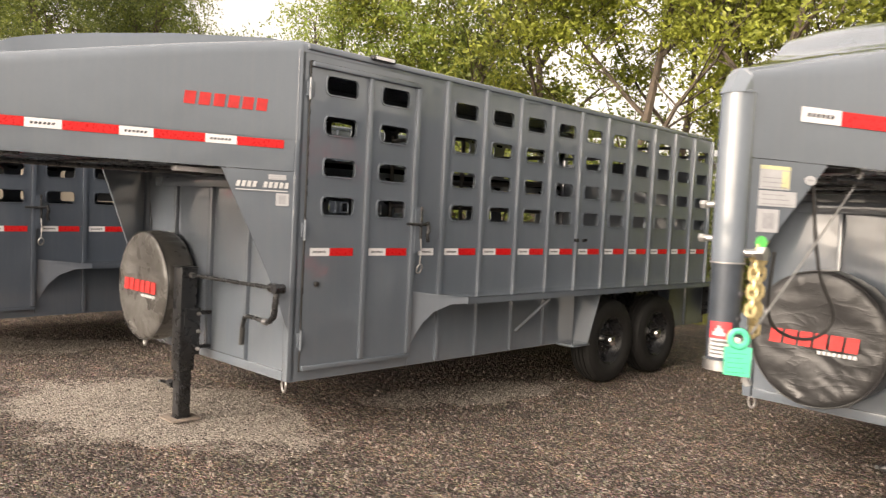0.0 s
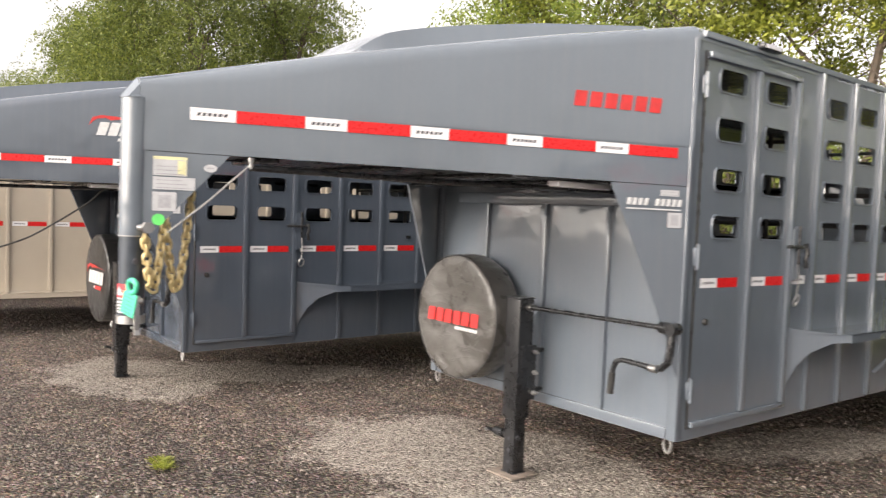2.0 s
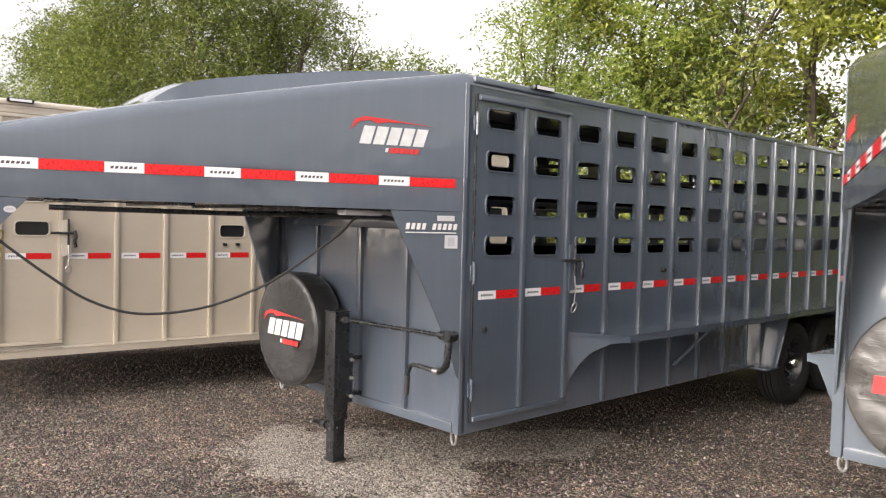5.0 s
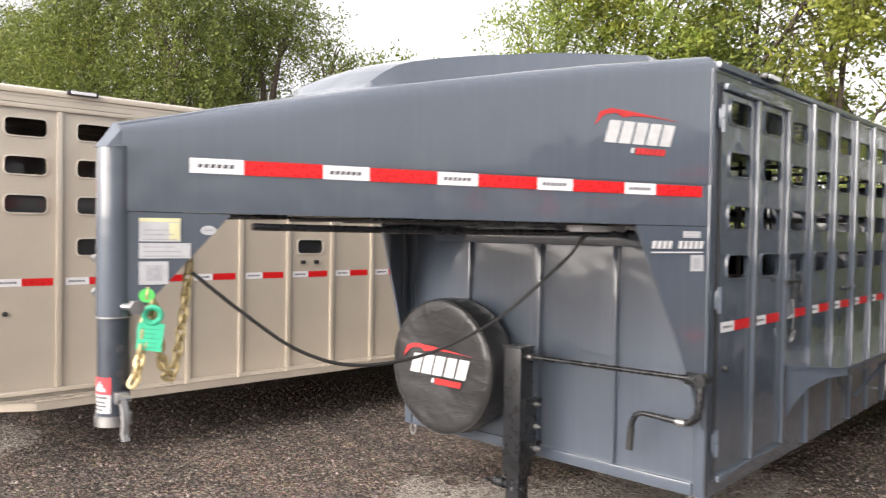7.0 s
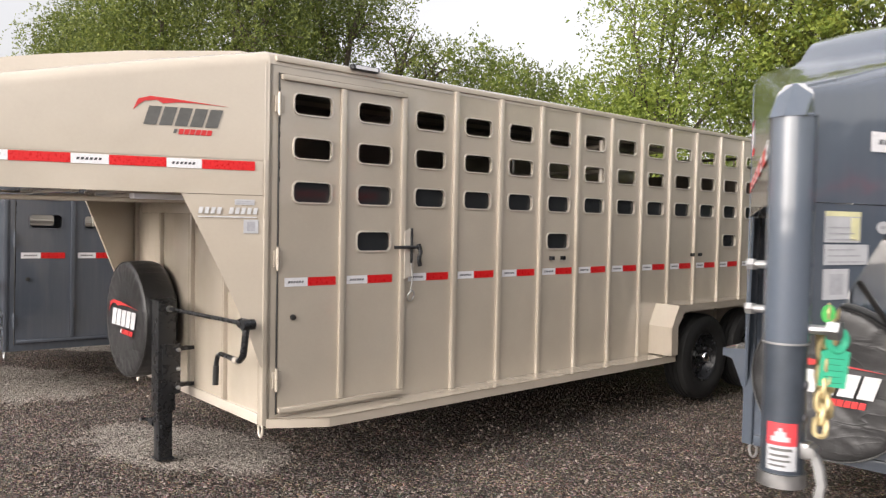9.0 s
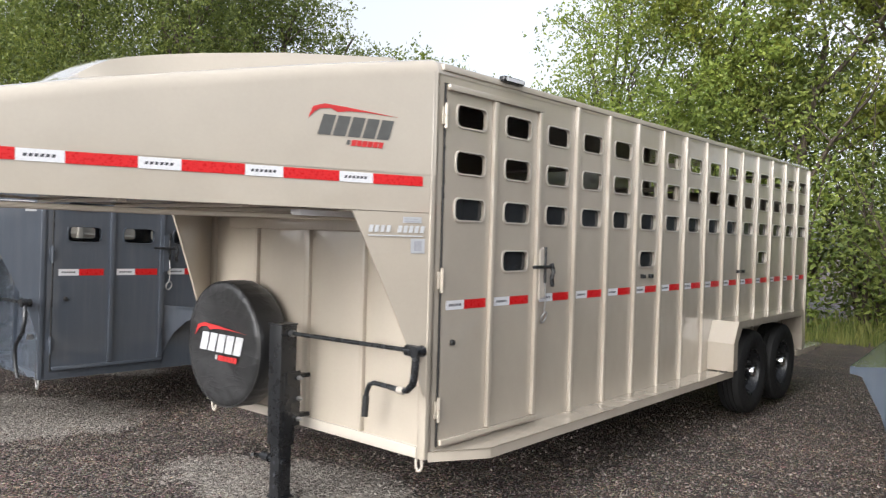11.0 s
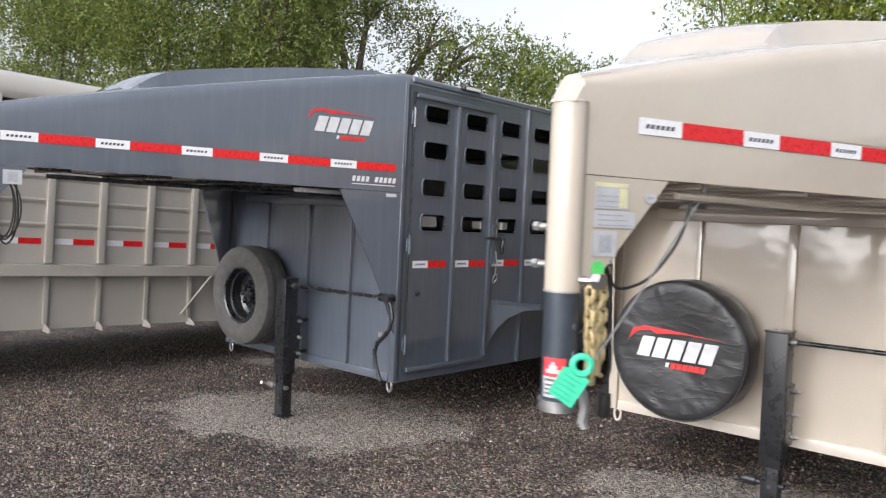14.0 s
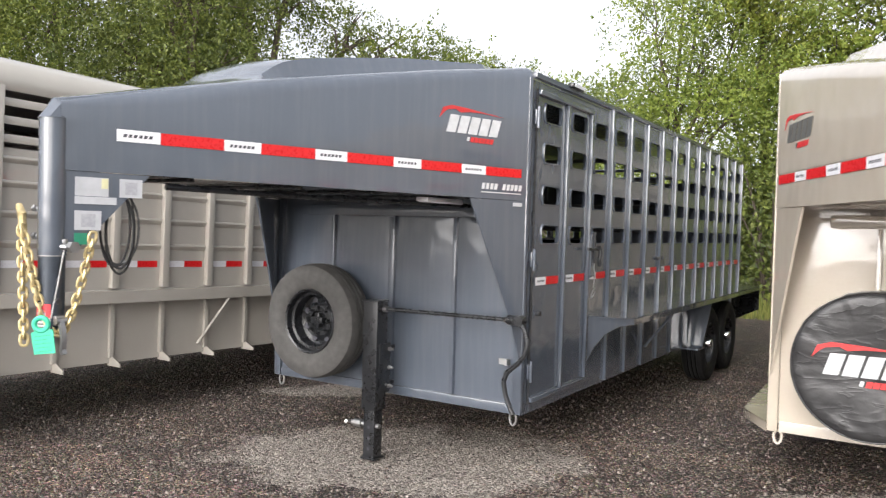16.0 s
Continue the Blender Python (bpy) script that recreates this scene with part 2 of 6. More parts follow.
def lathe(bm, prof, centre, axis="x", seg=40, mi=0, wob=None, caps=True):
    """Turns the profile of (along the axis, radius) about the axis through centre."""
    c = Vector(centre)
    rings = []
    for j, (a, r) in enumerate(prof):
        ring = []
        for k in range(seg):
            t = 2 * math.pi * k / seg
            rr, aa = (r, a) if wob is None else wob(a, r, t)
            u, v = rr * math.cos(t), rr * math.sin(t)
            ring.append(bm.verts.new(c + Vector({"x": (aa, u, v), "y": (u, aa, v), "z": (u, v, aa)}[axis])))
        rings.append(ring)
    for A, B in zip(rings, rings[1:]):
        for k in range(seg):
            bm.faces.new((A[k], A[(k + 1) % seg], B[(k + 1) % seg], B[k])).material_index = mi
    if caps:
        bm.faces.new(rings[0][::-1]).material_index = mi
        bm.faces.new(rings[-1]).material_index = mi
    return bm


def rounded(w, h, r, n=4):
    """A rounded rectangle about the middle, counter-clockwise."""
    out = []
    for cx, cy, a0 in ((w / 2 - r, h / 2 - r, 0), (-w / 2 + r, h / 2 - r, 90), (-w / 2 + r, -h / 2 + r, 180), (w / 2 - r, -h / 2 + r, 270)):
        for k in range(n):
            a = radians(a0 + 90 * k / (n - 1))
            out.append((cx + r * math.cos(a), cy + r * math.sin(a)))
    return out


def holed_sheet(bm, x, thick, cols, zs, z0, z1, w, h, r=0.03):
    """A sheet in the plane x, from column to column; cols: (y0, y1, middle of its openings, which rows are open)."""
    def both(fn):
        fn(x, False)
        fn(x - thick, True)

    def quad(y0, y1, a, b):
        def one(xx, flip):
            q = [bm.verts.new((xx, yy, zz)) for yy, zz in ((y0, a), (y1, a), (y1, b), (y0, b))]
            bm.faces.new(q[::-1] if flip else q)
        both(one)

    for y0, y1, yc, rows in cols:
        low = z0
        for i in sorted(range(len(zs)), key=lambda k: zs[k]):
            if i not in rows:
                continue
            zc = zs[i]
            a, b = zc - h / 2 - 0.025, zc + h / 2 + 0.025
            quad(y0, y1, low, a)
            ring = rounded(w, h, r)
            rims = []
            for xx, flip in ((x, False), (x - thick, True)):
                inn = [bm.verts.new((xx, yc + u, zc + v)) for u, v in ring]
                n = len(ring) // 4
                outp = []
                for k, (u, v) in enumerate(ring):
                    g, j = divmod(k, n)
                    cy, cz = (y1, b) if g == 0 else (y0, b) if g == 1 else (y0, a) if g == 2 else (y1, a)
                    first = (cy, zc + v) if g in (0, 2) else (yc + u, cz)
                    last = (yc + u, cz) if g in (0, 2) else (cy, zc + v)
                    outp.append(bm.verts.new((xx, *(first if j == 0 else last if j == n - 1 else (cy, cz)))))
                m = len(ring)
                for k in range(m):
                    q = (inn[k], outp[k], outp[(k + 1) % m], inn[(k + 1) % m])
                    bm.faces.new(q if not flip else q[::-1])
                rims.append(inn)
            for k in range(len(ring)):
                bm.faces.new((rims[0][k], rims[0][(k + 1) % len(ring)], rims[1][(k + 1) % len(ring)], rims[1][k]))
            low = b
        quad(y0, y1, low, z1)
    bmesh.ops.remove_doubles(bm, verts=bm.verts, dist=0.0004)
    return bm


def ring_trim(bm, w, h, r, wide, proud):
    """The pressed rim round an opening, about the origin, in the plane x = 0."""
    inn, outr = rounded(w, h, r), rounded(w + 2 * wide, h + 2 * wide, r + wide)
    loops = [[bm.verts.new((0, *p)) for p in outr], [bm.verts.new((proud, p[0] * 0.99, p[1] * 0.98)) for p in outr],
             [bm.verts.new((proud, *p)) for p in inn], [bm.verts.new((-0.015, *p)) for p in inn]]
    n = len(inn)
    for A, B in zip(loops, loops[1:]):
        for k in range(n):
            bm.faces.new((A[k], A[(k + 1) % n], B[(k + 1) % n], B[k]))
    return bm

# ---- trailers: x across, y back from the front wall, z up from the ground ----
HALF, TIP = 1.015, -2.41
TAPER = {1: 0.36, -1: 0.446}
AXIS = 0.105
NECK_TOP = ((-2.41, 1.972), (-1.9, 2.105), (-1.457, 2.21), (-0.7, 2.365), (0.0, 2.49))
TAPE_Z = 1.848


def interp(tab, y):
    return float(np.interp(y, [a for a, _ in tab], [b for _, b in tab]))


def on_neck(y, z, s=1, out=0.0):
    """A point on the outer face of the neck's side plate; s: 1 right, -1 left."""
    n = 1 / math.hypot(1, TAPER[s])
    return (s * (HALF + TAPER[s] * y + out * n), y - out * n * TAPER[s], z)


def neck_plate(bm, outline, s, out, thick, mi=0):
    n = 1 / math.hypot(1, TAPER[s])
    return prism(bm, [on_neck(y, z, s, out) for y, z in outline], (-s * n * thick, n * TAPER[s] * thick, 0), mi)


def decal(bm, place, shapes, thick=0.0015):
    """Flat shapes: place maps (u, v, height) to 3D; shapes: (outline, material index)."""
    for outline, mi in shapes:
        a = [bm.verts.new(place(u, v, 0)) for u, v in outline]
        b = [bm.verts.new(place(u, v, thick)) for u, v in outline]
        n = len(a)
        bm.faces.new(b).material_index = mi
        for i in range(n):
            bm.faces.new((a[i], a[(i + 1) % n], b[(i + 1) % n], b[i])).material_index = mi
    return bm


def slanted(u, v, w, h, lean=0.25):
    return [(u, v), (u + w, v), (u + w + lean * h, v + h), (u + lean * h, v + h)]


def wordmark(u, v, w, h, count, mi, gap=0.16, lean=0.25):
    """A brand name as a row of plain leaning blocks."""
    step = w / count
    return [(slanted(u + i * step, v, step * (1 - gap), h, lean), mi) for i in range(count)]


def wing_logo(w, letters, red):
    """A swept wing over a row of leaning blocks, with a short bar below."""
    h = 0.25 * w
    top = h * 1.18
    wing = [(-0.12 * w, top - 0.10 * w), (-0.06 * w, top + 0.04 * w), (0.08 * w, top + 0.085 * w), (0.36 * w, top + 0.07 * w), (1.04 * w, top + 0.01 * w),
            (0.62 * w, top + 0.03 * w), (0.40 * w, top + 0.025 * w), (0.24 * w, top + 0.0 * w), (0.16 * w, top + 0.04 * w), (0.02 * w, top + 0.02 * w), (-0.04 * w, top - 0.02 * w)]
    out = [(wing, red)]
    out += wordmark(0.0, 0.02 * w, 0.94 * w, h * 0.95, 5, letters, 0.17, 0.3)
    out += [(slanted(0.36 * w, -0.075 * w, 0.04 * w, 0.055 * w), letters)]
    out += wordmark(0.42 * w, -0.085 * w, 0.42 * w, 0.07 * w, 6, red, 0.14)
    return out


def strip_of(bm, place, length, height, white):
    shapes = [([(0, -height / 2), (length, -height / 2), (length, height / 2), (0, height / 2)], 0)]
    decal(bm, place, shapes, 0.0012)
    if white:
        decal(bm, lambda u, v, d: place(u, v, d + 0.0012), wordmark(length * 0.14, -height * 0.13, length * 0.7, height * 0.26, 6, 1, 0.35, 0.3), 0.0006)
    return bm


def wheel(parent, x, y, z, s, spare=False, worn=False):
    """A road wheel on the axle, turned to the side s."""
    w = 0.235
    bm = bmesh.new()
    R = 0.388
    prof = [(-0.085, 0.215), (-0.105, 0.235), (-0.118, 0.29), (-0.112, 0.345), (-0.095, 0.375), (-0.07, R - 0.004), (-0.045, R), (-0.040, R - 0.010), (-0.034, R), (-0.006, R + 0.001), (0.0, R - 0.010), (0.006, R + 0.001),
            (0.034, R), (0.040, R - 0.010), (0.045, R), (0.07, R - 0.004), (0.095, 0.375), (0.112, 0.345), (0.118, 0.29), (0.105, 0.235), (0.085, 0.215)]
    lathe(bm, prof, (0, 0, 0), "x", 48, caps=False)
    holder = new("wheel")
    holder.parent = parent
    holder.matrix_basis = pose(x, y, z, 0, 0, 0 if s > 0 else 180) if not spare else pose(x, y, z, 0, 0, -90)
    part("tyre", bm, RUBBER_WORN if worn else RUBBER, holder)
    bm = bmesh.new()
    rim = [(-0.08, 0.20), (-0.08, 0.215), (0.088, 0.222), (0.095, 0.214), (0.088, 0.204), (0.03, 0.186), (0.0, 0.165), (0.012, 0.14), (0.028, 0.115), (0.03, 0.07), (0.022, 0.055), (0.022, 0.01)]
    if spare:
        rim = [(-0.08, 0.20), (-0.08, 0.215), (0.088, 0.222), (0.097, 0.214), (0.09, 0.203), (0.05, 0.196), (0.045, 0.178), (-0.03, 0.172), (-0.045, 0.15), (-0.03, 0.125), (-0.012, 0.105), (-0.01, 0.07), (-0.03, 0.062), (-0.032, 0.02)]
    lathe(bm, rim, (0, 0, 0), "x", 40, caps=False)
    for k in range(8):
        a = 2 * math.pi * k / 8
        lathe(bm, [(0.0, 0.012), (0.036, 0.011), (0.04, 0.008)], (-0.024 if spare else 0.012, 0.088 * math.cos(a), 0.088 * math.sin(a)), "x", 6)
    part("rim", bm, BLACK, holder)
    for k in range(8):
        a = 2 * math.pi * (k + 0.5) / 8
        bm = bmesh.new()
        lathe(bm, [(0.0, 0.021), (0.0205, 0.021), (0.021, 0.012)], (-0.052 if spare else 0.006, 0.138 * math.cos(a), 0.138 * math.sin(a)), "x", 10)
        part("rim_slot", bm, INK, holder)
    bm = bmesh.new()
    if spare:
        box(bm, -0.04, 0.02, -0.05, 0.05, -0.02, 0.02, 0.004)
        box(bm, -0.04, 0.015, -0.02, 0.02, -0.05, 0.05, 0.004)
        part("mounting_bracket", bm, BLACK, holder)
    else:
        lathe(bm, [(0.02, 0.052), (0.10, 0.05), (0.115, 0.042), (0.12, 0.02)], (0, 0, 0), "x", 24)
        part("hub_cap", bm, CHROME, holder, "chrome hub cap")
    return holder


def tyre_cover(parent, mat, logo, y0=-0.035, x0=-0.482, crease=1.0):
    """The spare wheel under its fitted vinyl cover."""
    bm = bmesh.new()
    rnd = random.Random(5)
    ph = [rnd.uniform(0, 6.28) for _ in range(8)]

    def wob(a, r, t):
        x_, z_ = r * math.cos(t), r * math.sin(t)
        low = max(0.0, min(1.0, 0.35 - z_ * 2.2))
        rim = max(0.0, (r - 0.24) / 0.14)
        k = noise.noise((x_ * 4 + ph[0], z_ * 13 + ph[1], 0))
        fold = 1 - 2 * abs(noise.noise((x_ * 5 + ph[2], z_ * 17 + x_ * 9, ph[4])))
        tuck = noise.noise((math.cos(t) * 11, math.sin(t) * 11, ph[5]))
        k2 = noise.noise((math.cos(t) * 3, math.sin(t) * 3, a * 9 + ph[3]))
        face = crease * (0.009 * k + low * 0.013 * fold) + rim * 0.008 * tuck
        return r + (0.008 * k2 + 0.006 * rim * tuck) * min(1, r / 0.3), a - (face if r < 0.365 else 0.25 * face)
    prof = [(0.0, 0.33), (-0.01, 0.375), (-0.05, 0.392), (-0.12, 0.396), (-0.19, 0.393), (-0.215, 0.386), (-0.225, 0.372), (-0.229, 0.35), (-0.229, 0.325), (-0.228, 0.30), (-0.228, 0.275), (-0.227, 0.25), (-0.226, 0.22), (-0.224, 0.19), (-0.222, 0.155), (-0.22, 0.12), (-0.219, 0.085), (-0.218, 0.05), (-0.218, 0.015)]
    lathe(bm, prof, (x0, y0, 0.86), "y", 120, 0, wob)
    cover = part("spare_wheel_cover", bm, mat, parent, "wrinkled black vinyl spare wheel cover", 60)
    bm = bmesh.new()
    sweep(bm, [(x0 + 0.388 * math.cos(t), y0 - 0.217, 0.86 + 0.388 * math.sin(t)) for t in (2 * math.pi * k / 64 for k in range(64))], 0.005, 6, True)
    part("piping", bm, VINYL, cover)
    bm = bmesh.new()
    if logo == "block":
        sh = wordmark(-0.26, -0.045, 0.51, 0.085, 6, 0, 0.2, 0.12) + wordmark(0.02, -0.078, 0.22, 0.02, 8, 1, 0.3, 0)
    else:
        sh = [([(u - 0.23, v - 0.06) for u, v in o], m) for o, m in wing_logo(0.48, 1, 0)]
    decal(bm, lambda u, v, d: (x0 + u, y0 - 0.236 - d, 0.86 + v), sh, 0.002)
    part("print", bm, [RED_PRINT, WHITE_PRINT], cover, "red and white brand print")


def jack(parent, ground, handle):
    """Landing leg with its drive shaft and folded crank."""
    leg = new("landing_leg")
    leg.parent = parent
    x, y = 0.045, -0.20
    bm = box(bmesh.new(), x - 0.057, x + 0.057, y - 0.057, y + 0.057, 0.33, 1.03, 0.008)
    part("outer_tube", bm, BLACK, leg)
    bm = box(bmesh.new(), x - 0.062, x + 0.062, y - 0.062, y + 0.062, 1.03, 1.04, 0.003)
    part("cap", bm, BLACK, leg)
    bm = box(bmesh.new(), x - 0.044, x + 0.044, y - 0.044, y + 0.044, ground, 0.36, 0.006)
    part("inner_tube", bm, BLACK, leg)
    bm = box(bmesh.new(), x - 0.055, x + 0.055, y - 0.055, y + 0.055, ground, ground + 0.012, 0.003)
    part("foot_plate", bm, BLACK, leg)
    for zz in (0.07, 0.14, 0.21):
        bm = lathe(bmesh.new(), [(-0.002, 0.011), (0.0, 0.010)], (x, y - 0.0445, ground + zz), "y", 12)
        part("pin_hole", bm, INK, leg)
    bm = sweep(bmesh.new(), [(x - 0.15, y - 0.03, ground + 0.22), (x - 0.05, y - 0.02, ground + 0.22), (x + 0.07, y - 0.02, ground + 0.22)], 0.016, 10)
    sweep(bm, [(x - 0.15, y - 0.03, ground + 0.22), (x - 0.165, y - 0.06, ground + 0.23), (x - 0.15, y - 0.09, ground + 0.235)], 0.011, 8)
    lathe(bm, [(-0.03, 0.028), (0.03, 0.028)], (x - 0.10, y - 0.02, ground + 0.22), "x", 14)
    part("pull_pin", bm, ZINC if handle == "hanging" else BLACK, leg)
    bm = box(bmesh.new(), x - 0.02, x + 0.02, y + 0.05, -0.005, 0.47, 0.495, 0.002)
    box(bm, x - 0.02, x + 0.02, y + 0.05, -0.005, 0.705, 0.73, 0.002)
    box(bm, x + 0.05, x + 0.064, y - 0.03, y + 0.085, 0.44, 0.76, 0.002)
    part("bracket", bm, BLACK, leg)
    for zz in (0.48, 0.60, 0.72):
        bm = lathe(bmesh.new(), [(0.0, 0.014), (0.016, 0.014), (0.019, 0.009), (0.034, 0.008)], (x + 0.063, y + 0.068, zz), "x", 6)
        part("bolt", bm, ZINC, leg)
    bm = sweep(bmesh.new(), [(x + 0.05, y + 0.01, 0.985), (0.965, -0.13, 0.985)], 0.0125, 12)
    part("drive_shaft", bm, BLACK, leg)
    bm = lathe(bmesh.new(), [(0, 0.02), (0.03, 0.02)], (x + 0.055, y + 0.01, 0.985), "x", 12)
    part("shaft_collar", bm, ZINC, leg)
    bm = lathe(bmesh.new(), [(-0.03, 0.03), (0.02, 0.03), (0.03, 0.02)], (1.0, -0.13, 0.985), "x", 14)
    lathe(bm, [(-0.035, 0.03), (0.035, 0.03)], (1.045, -0.13, 0.985), "y", 14)
    part("crank_joint", bm, BLACK, leg)
    bm = bmesh.new()
    if handle == "hanging":
        pts = [(1.05, -0.14, 0.98), (1.09, -0.15, 0.93), (1.115, -0.16, 0.86), (1.10, -0.165, 0.79), (1.05, -0.17, 0.73), (0.99, -0.17, 0.68), (0.972, -0.17, 0.62), (0.985, -0.17, 0.55), (1.02, -0.17, 0.47), (1.04, -0.17, 0.44)]
        sweep(bm, pts, 0.014, 10)
    else:
        pts = [(1.045, -0.14, 0.965), (1.045, -0.15, 0.87), (1.035, -0.15, 0.82), (1.0, -0.15, 0.785), (0.955, -0.15, 0.778), (0.85, -0.15, 0.785), (0.76, -0.15, 0.788), (0.725, -0.15, 0.775), (0.705, -0.15, 0.74), (0.698, -0.15, 0.70)]
        sweep(bm, pts, [0.02, 0.02, 0.02, 0.018, 0.016, 0.014, 0.014, 0.014, 0.014, 0.014], 10)
    crank = part("crank", bm, BLACK, leg)
    if handle == "hanging":
        part("crank_clip", prism(bmesh.new(), [(0.87, -0.03, 0.70), (0.94, -0.03, 0.70), (0.94, -0.075, 0.70), (0.925, -0.075, 0.70), (0.925, -0.045, 0.70), (0.87, -0.045, 0.70)], (0, 0, 0.035)), ZINC, leg)
        part("clamp_bolt", lathe(bmesh.new(), [(-0.03, 0.013), (-0.01, 0.013), (-0.008, 0.02), (0.004, 0.02)], (0.955, -0.13, 0.985), "x", 8), CHROME, leg)
    if handle != "hanging":
        bm = sweep(bmesh.new(), [(0.70, -0.15, 0.71), (0.692, -0.15, 0.60)], 0.018, 12)
        part("grip", bm, CABLE, crank)
        bm = lathe(bmesh.new(), [(-0.02, 0.02), (0.02, 0.02)], (0.955, -0.15, 0.778), "x", 12)
        part("clip", bm, TRIM_TAN if handle == "tan" else ZINC, crank)


def coupler(parent, mat, ring_mat):
    c = new("coupler")
    c.parent = parent
    c.matrix_basis = pose(AXIS, -0.03, 0)
    bm = lathe(bmesh.new(), [(1.36, 0.049), (1.36, 0.0535), (1.905, 0.0535), (1.91, 0.047)], (0, TIP + 0.02, 0), "z", 40)
    part("outer_tube", bm, mat, c)
    bm = lathe(bmesh.new(), [(1.03, 0.045), (1.03, 0.0495), (1.37, 0.0495)], (0, TIP + 0.02, 0), "z", 40)
    part("inner_tube", bm, DARK_TUBE, c)
    bm = lathe(bmesh.new(), [(1.012, 0.046), (1.012, 0.057), (1.045, 0.057), (1.045, 0.05)], (0, TIP + 0.02, 0), "z", 40)
    part("ball_socket", bm, ZINC, c)
    for zz, dy in ((1.545, 0.0), (1.435, 0.0)):
        bm = sweep(bmesh.new(), [(-0.088, TIP - 0.002, zz), (-0.05, TIP + 0.01, zz)], 0.010, 10)
        lathe(bm, [(-0.010, 0.015), (0.008, 0.015)], (-0.080, TIP - 0.001, zz), "x", 6)
        part("set_bolt", bm, DULL, c)
    bm = sweep(bmesh.new(), [(0.05, TIP + 0.03, 1.395), (0.11, TIP + 0.05, 1.395)], 0.012, 10)
    lathe(bm, [(-0.012, 0.024), (0.015, 0.024)], (0.10, TIP + 0.046, 1.395), "x", 6)
    part("set_bolt", bm, ZINC, c)
    for zz in (1.10, 1.18, 1.26):
        bm = lathe(bmesh.new(), [(0.0, 0.012), (0.004, 0.011)], (0.0495, TIP + 0.02, zz), "x", 12)
        part("pin_hole", bm, INK, c)
    # curved warning label, white with a red head
    bm = bmesh.new()
    for za, zb, mi in ((1.055, 1.115, 0), (1.115, 1.17, 1)):
        seg = 10
        ring = [[bm.verts.new((0.0505 * math.cos(t), TIP + 0.02 + 0.0505 * math.sin(t), z)) for t in (radians(-112 + 80 * k / seg) for k in range(seg + 1))] for z in (za, zb)]
        for k in range(seg):
            bm.faces.new((ring[0][k], ring[0][k + 1], ring[1][k + 1], ring[1][k])).material_index = mi
    label = part("warning_label", bm, [STICKER, RED_LABEL], c, "white and red warning label")
    bm = bmesh.new()
    for za, zb, a0, a1, mi in ((1.125, 1.137, -100, -52, 0), (1.137, 1.149, -90, -62, 0), (1.149, 1.158, -81, -71, 0), (1.102, 1.109, -104, -44, 1), (1.088, 1.094, -104, -52, 1), (1.076, 1.081, -104, -48, 1), (1.064, 1.069, -104, -60, 1)):
        ring = [[bm.verts.new((0.0512 * math.cos(q), TIP + 0.02 + 0.0512 * math.sin(q), z)) for q in (radians(a0 + (a1 - a0) * k / 6) for k in range(7))] for z in (za, zb)]
        for k in range(6):
            bm.faces.new((ring[0][k], ring[0][k + 1], ring[1][k + 1], ring[1][k])).material_index = mi
    part("print", bm, [STICKER, GREY_PRINT], label)
    bm = box(bmesh.new(), 0.046, 0.068, TIP + 0.0, TIP + 0.04, 1.085, 1.125, 0.006)
    lathe(bm, [(-0.022, 0.013), (0.022, 0.013)], (0.07, TIP + 0.02, 1.105), "y", 10)
    part("latch_pivot", bm, ZINC, c)
    side = [(0.062, 1.115), (0.082, 1.105), (0.098, 1.07), (0.104, 1.03), (0.098, 0.995), (0.108, 0.978), (0.092, 0.972), (0.078, 0.992), (0.085, 1.03), (0.078, 1.065)]
    part("latch_lever", prism(bmesh.new(), [(px, TIP + 0.008, pz) for px, pz in side], (0, 0.018, 0)), DULL, c, "bare steel latch lever")
    bm = lathe(bmesh.new(), [(1.357, 0.0545), (1.362, 0.0545)], (0, TIP + 0.02, 0), "z", 40)
    part("tube_rim", bm, DULL, c)


def hanging_chain(ends, sag, wire=0.0075):
    """A loop of gold chain between two points, link by link."""
    a, b = Vector(ends[0]), Vector(ends[1])
    pts = []
    for k in range(81):
        t = k / 80
        p = a.lerp(b, t)
        p.z -= sag * 4 * t * (1 - t) * (0.75 + 0.25 * 4 * t * (1 - t))
        pts.append(p)
    out, pitch, acc = [], 0.031, 0.0
    for p, q in zip(pts, pts[1:]):
        acc += (q - p).length
        if acc >= pitch:
            acc -= pitch
            out.append((q, (q - p).normalized()))
    return out


LINK = None


def safety_chain(name_label, loops, place):
    """A top-level chain of separate links hung on the neck, placed by the trailer's pose."""
    global LINK
    top = new("safety_chain")
    top.matrix_basis = place
    tagged(top, name_label, "chain")
    n = 0
    for ends, sag in loops:
        for p, d in hanging_chain(ends, sag):
            turn = d.to_track_quat("X", "Z").to_matrix().to_4x4() @ pose(0, 0, 0, 90 * (n % 2) + 20) @ Matrix.Scale(0.95, 4)
            m = Matrix.Translation(p) @ turn
            if LINK is None:
                bm = bmesh.new()
                path = [(0.016 * (1 if math.cos(t) > 0 else -1) * min(1, abs(math.cos(t)) * 1.6) + 0.008 * math.cos(t), 0.0145 * math.sin(t), 0) for t in (2 * math.pi * k / 12 for k in range(12))]
                sweep(bm, path, 0.0068, 6, True)
                LINK = part("link", bm, GOLD, top)
                LINK.matrix_basis = m
            else:
                again(LINK, m, top)
            n += 1
    return top


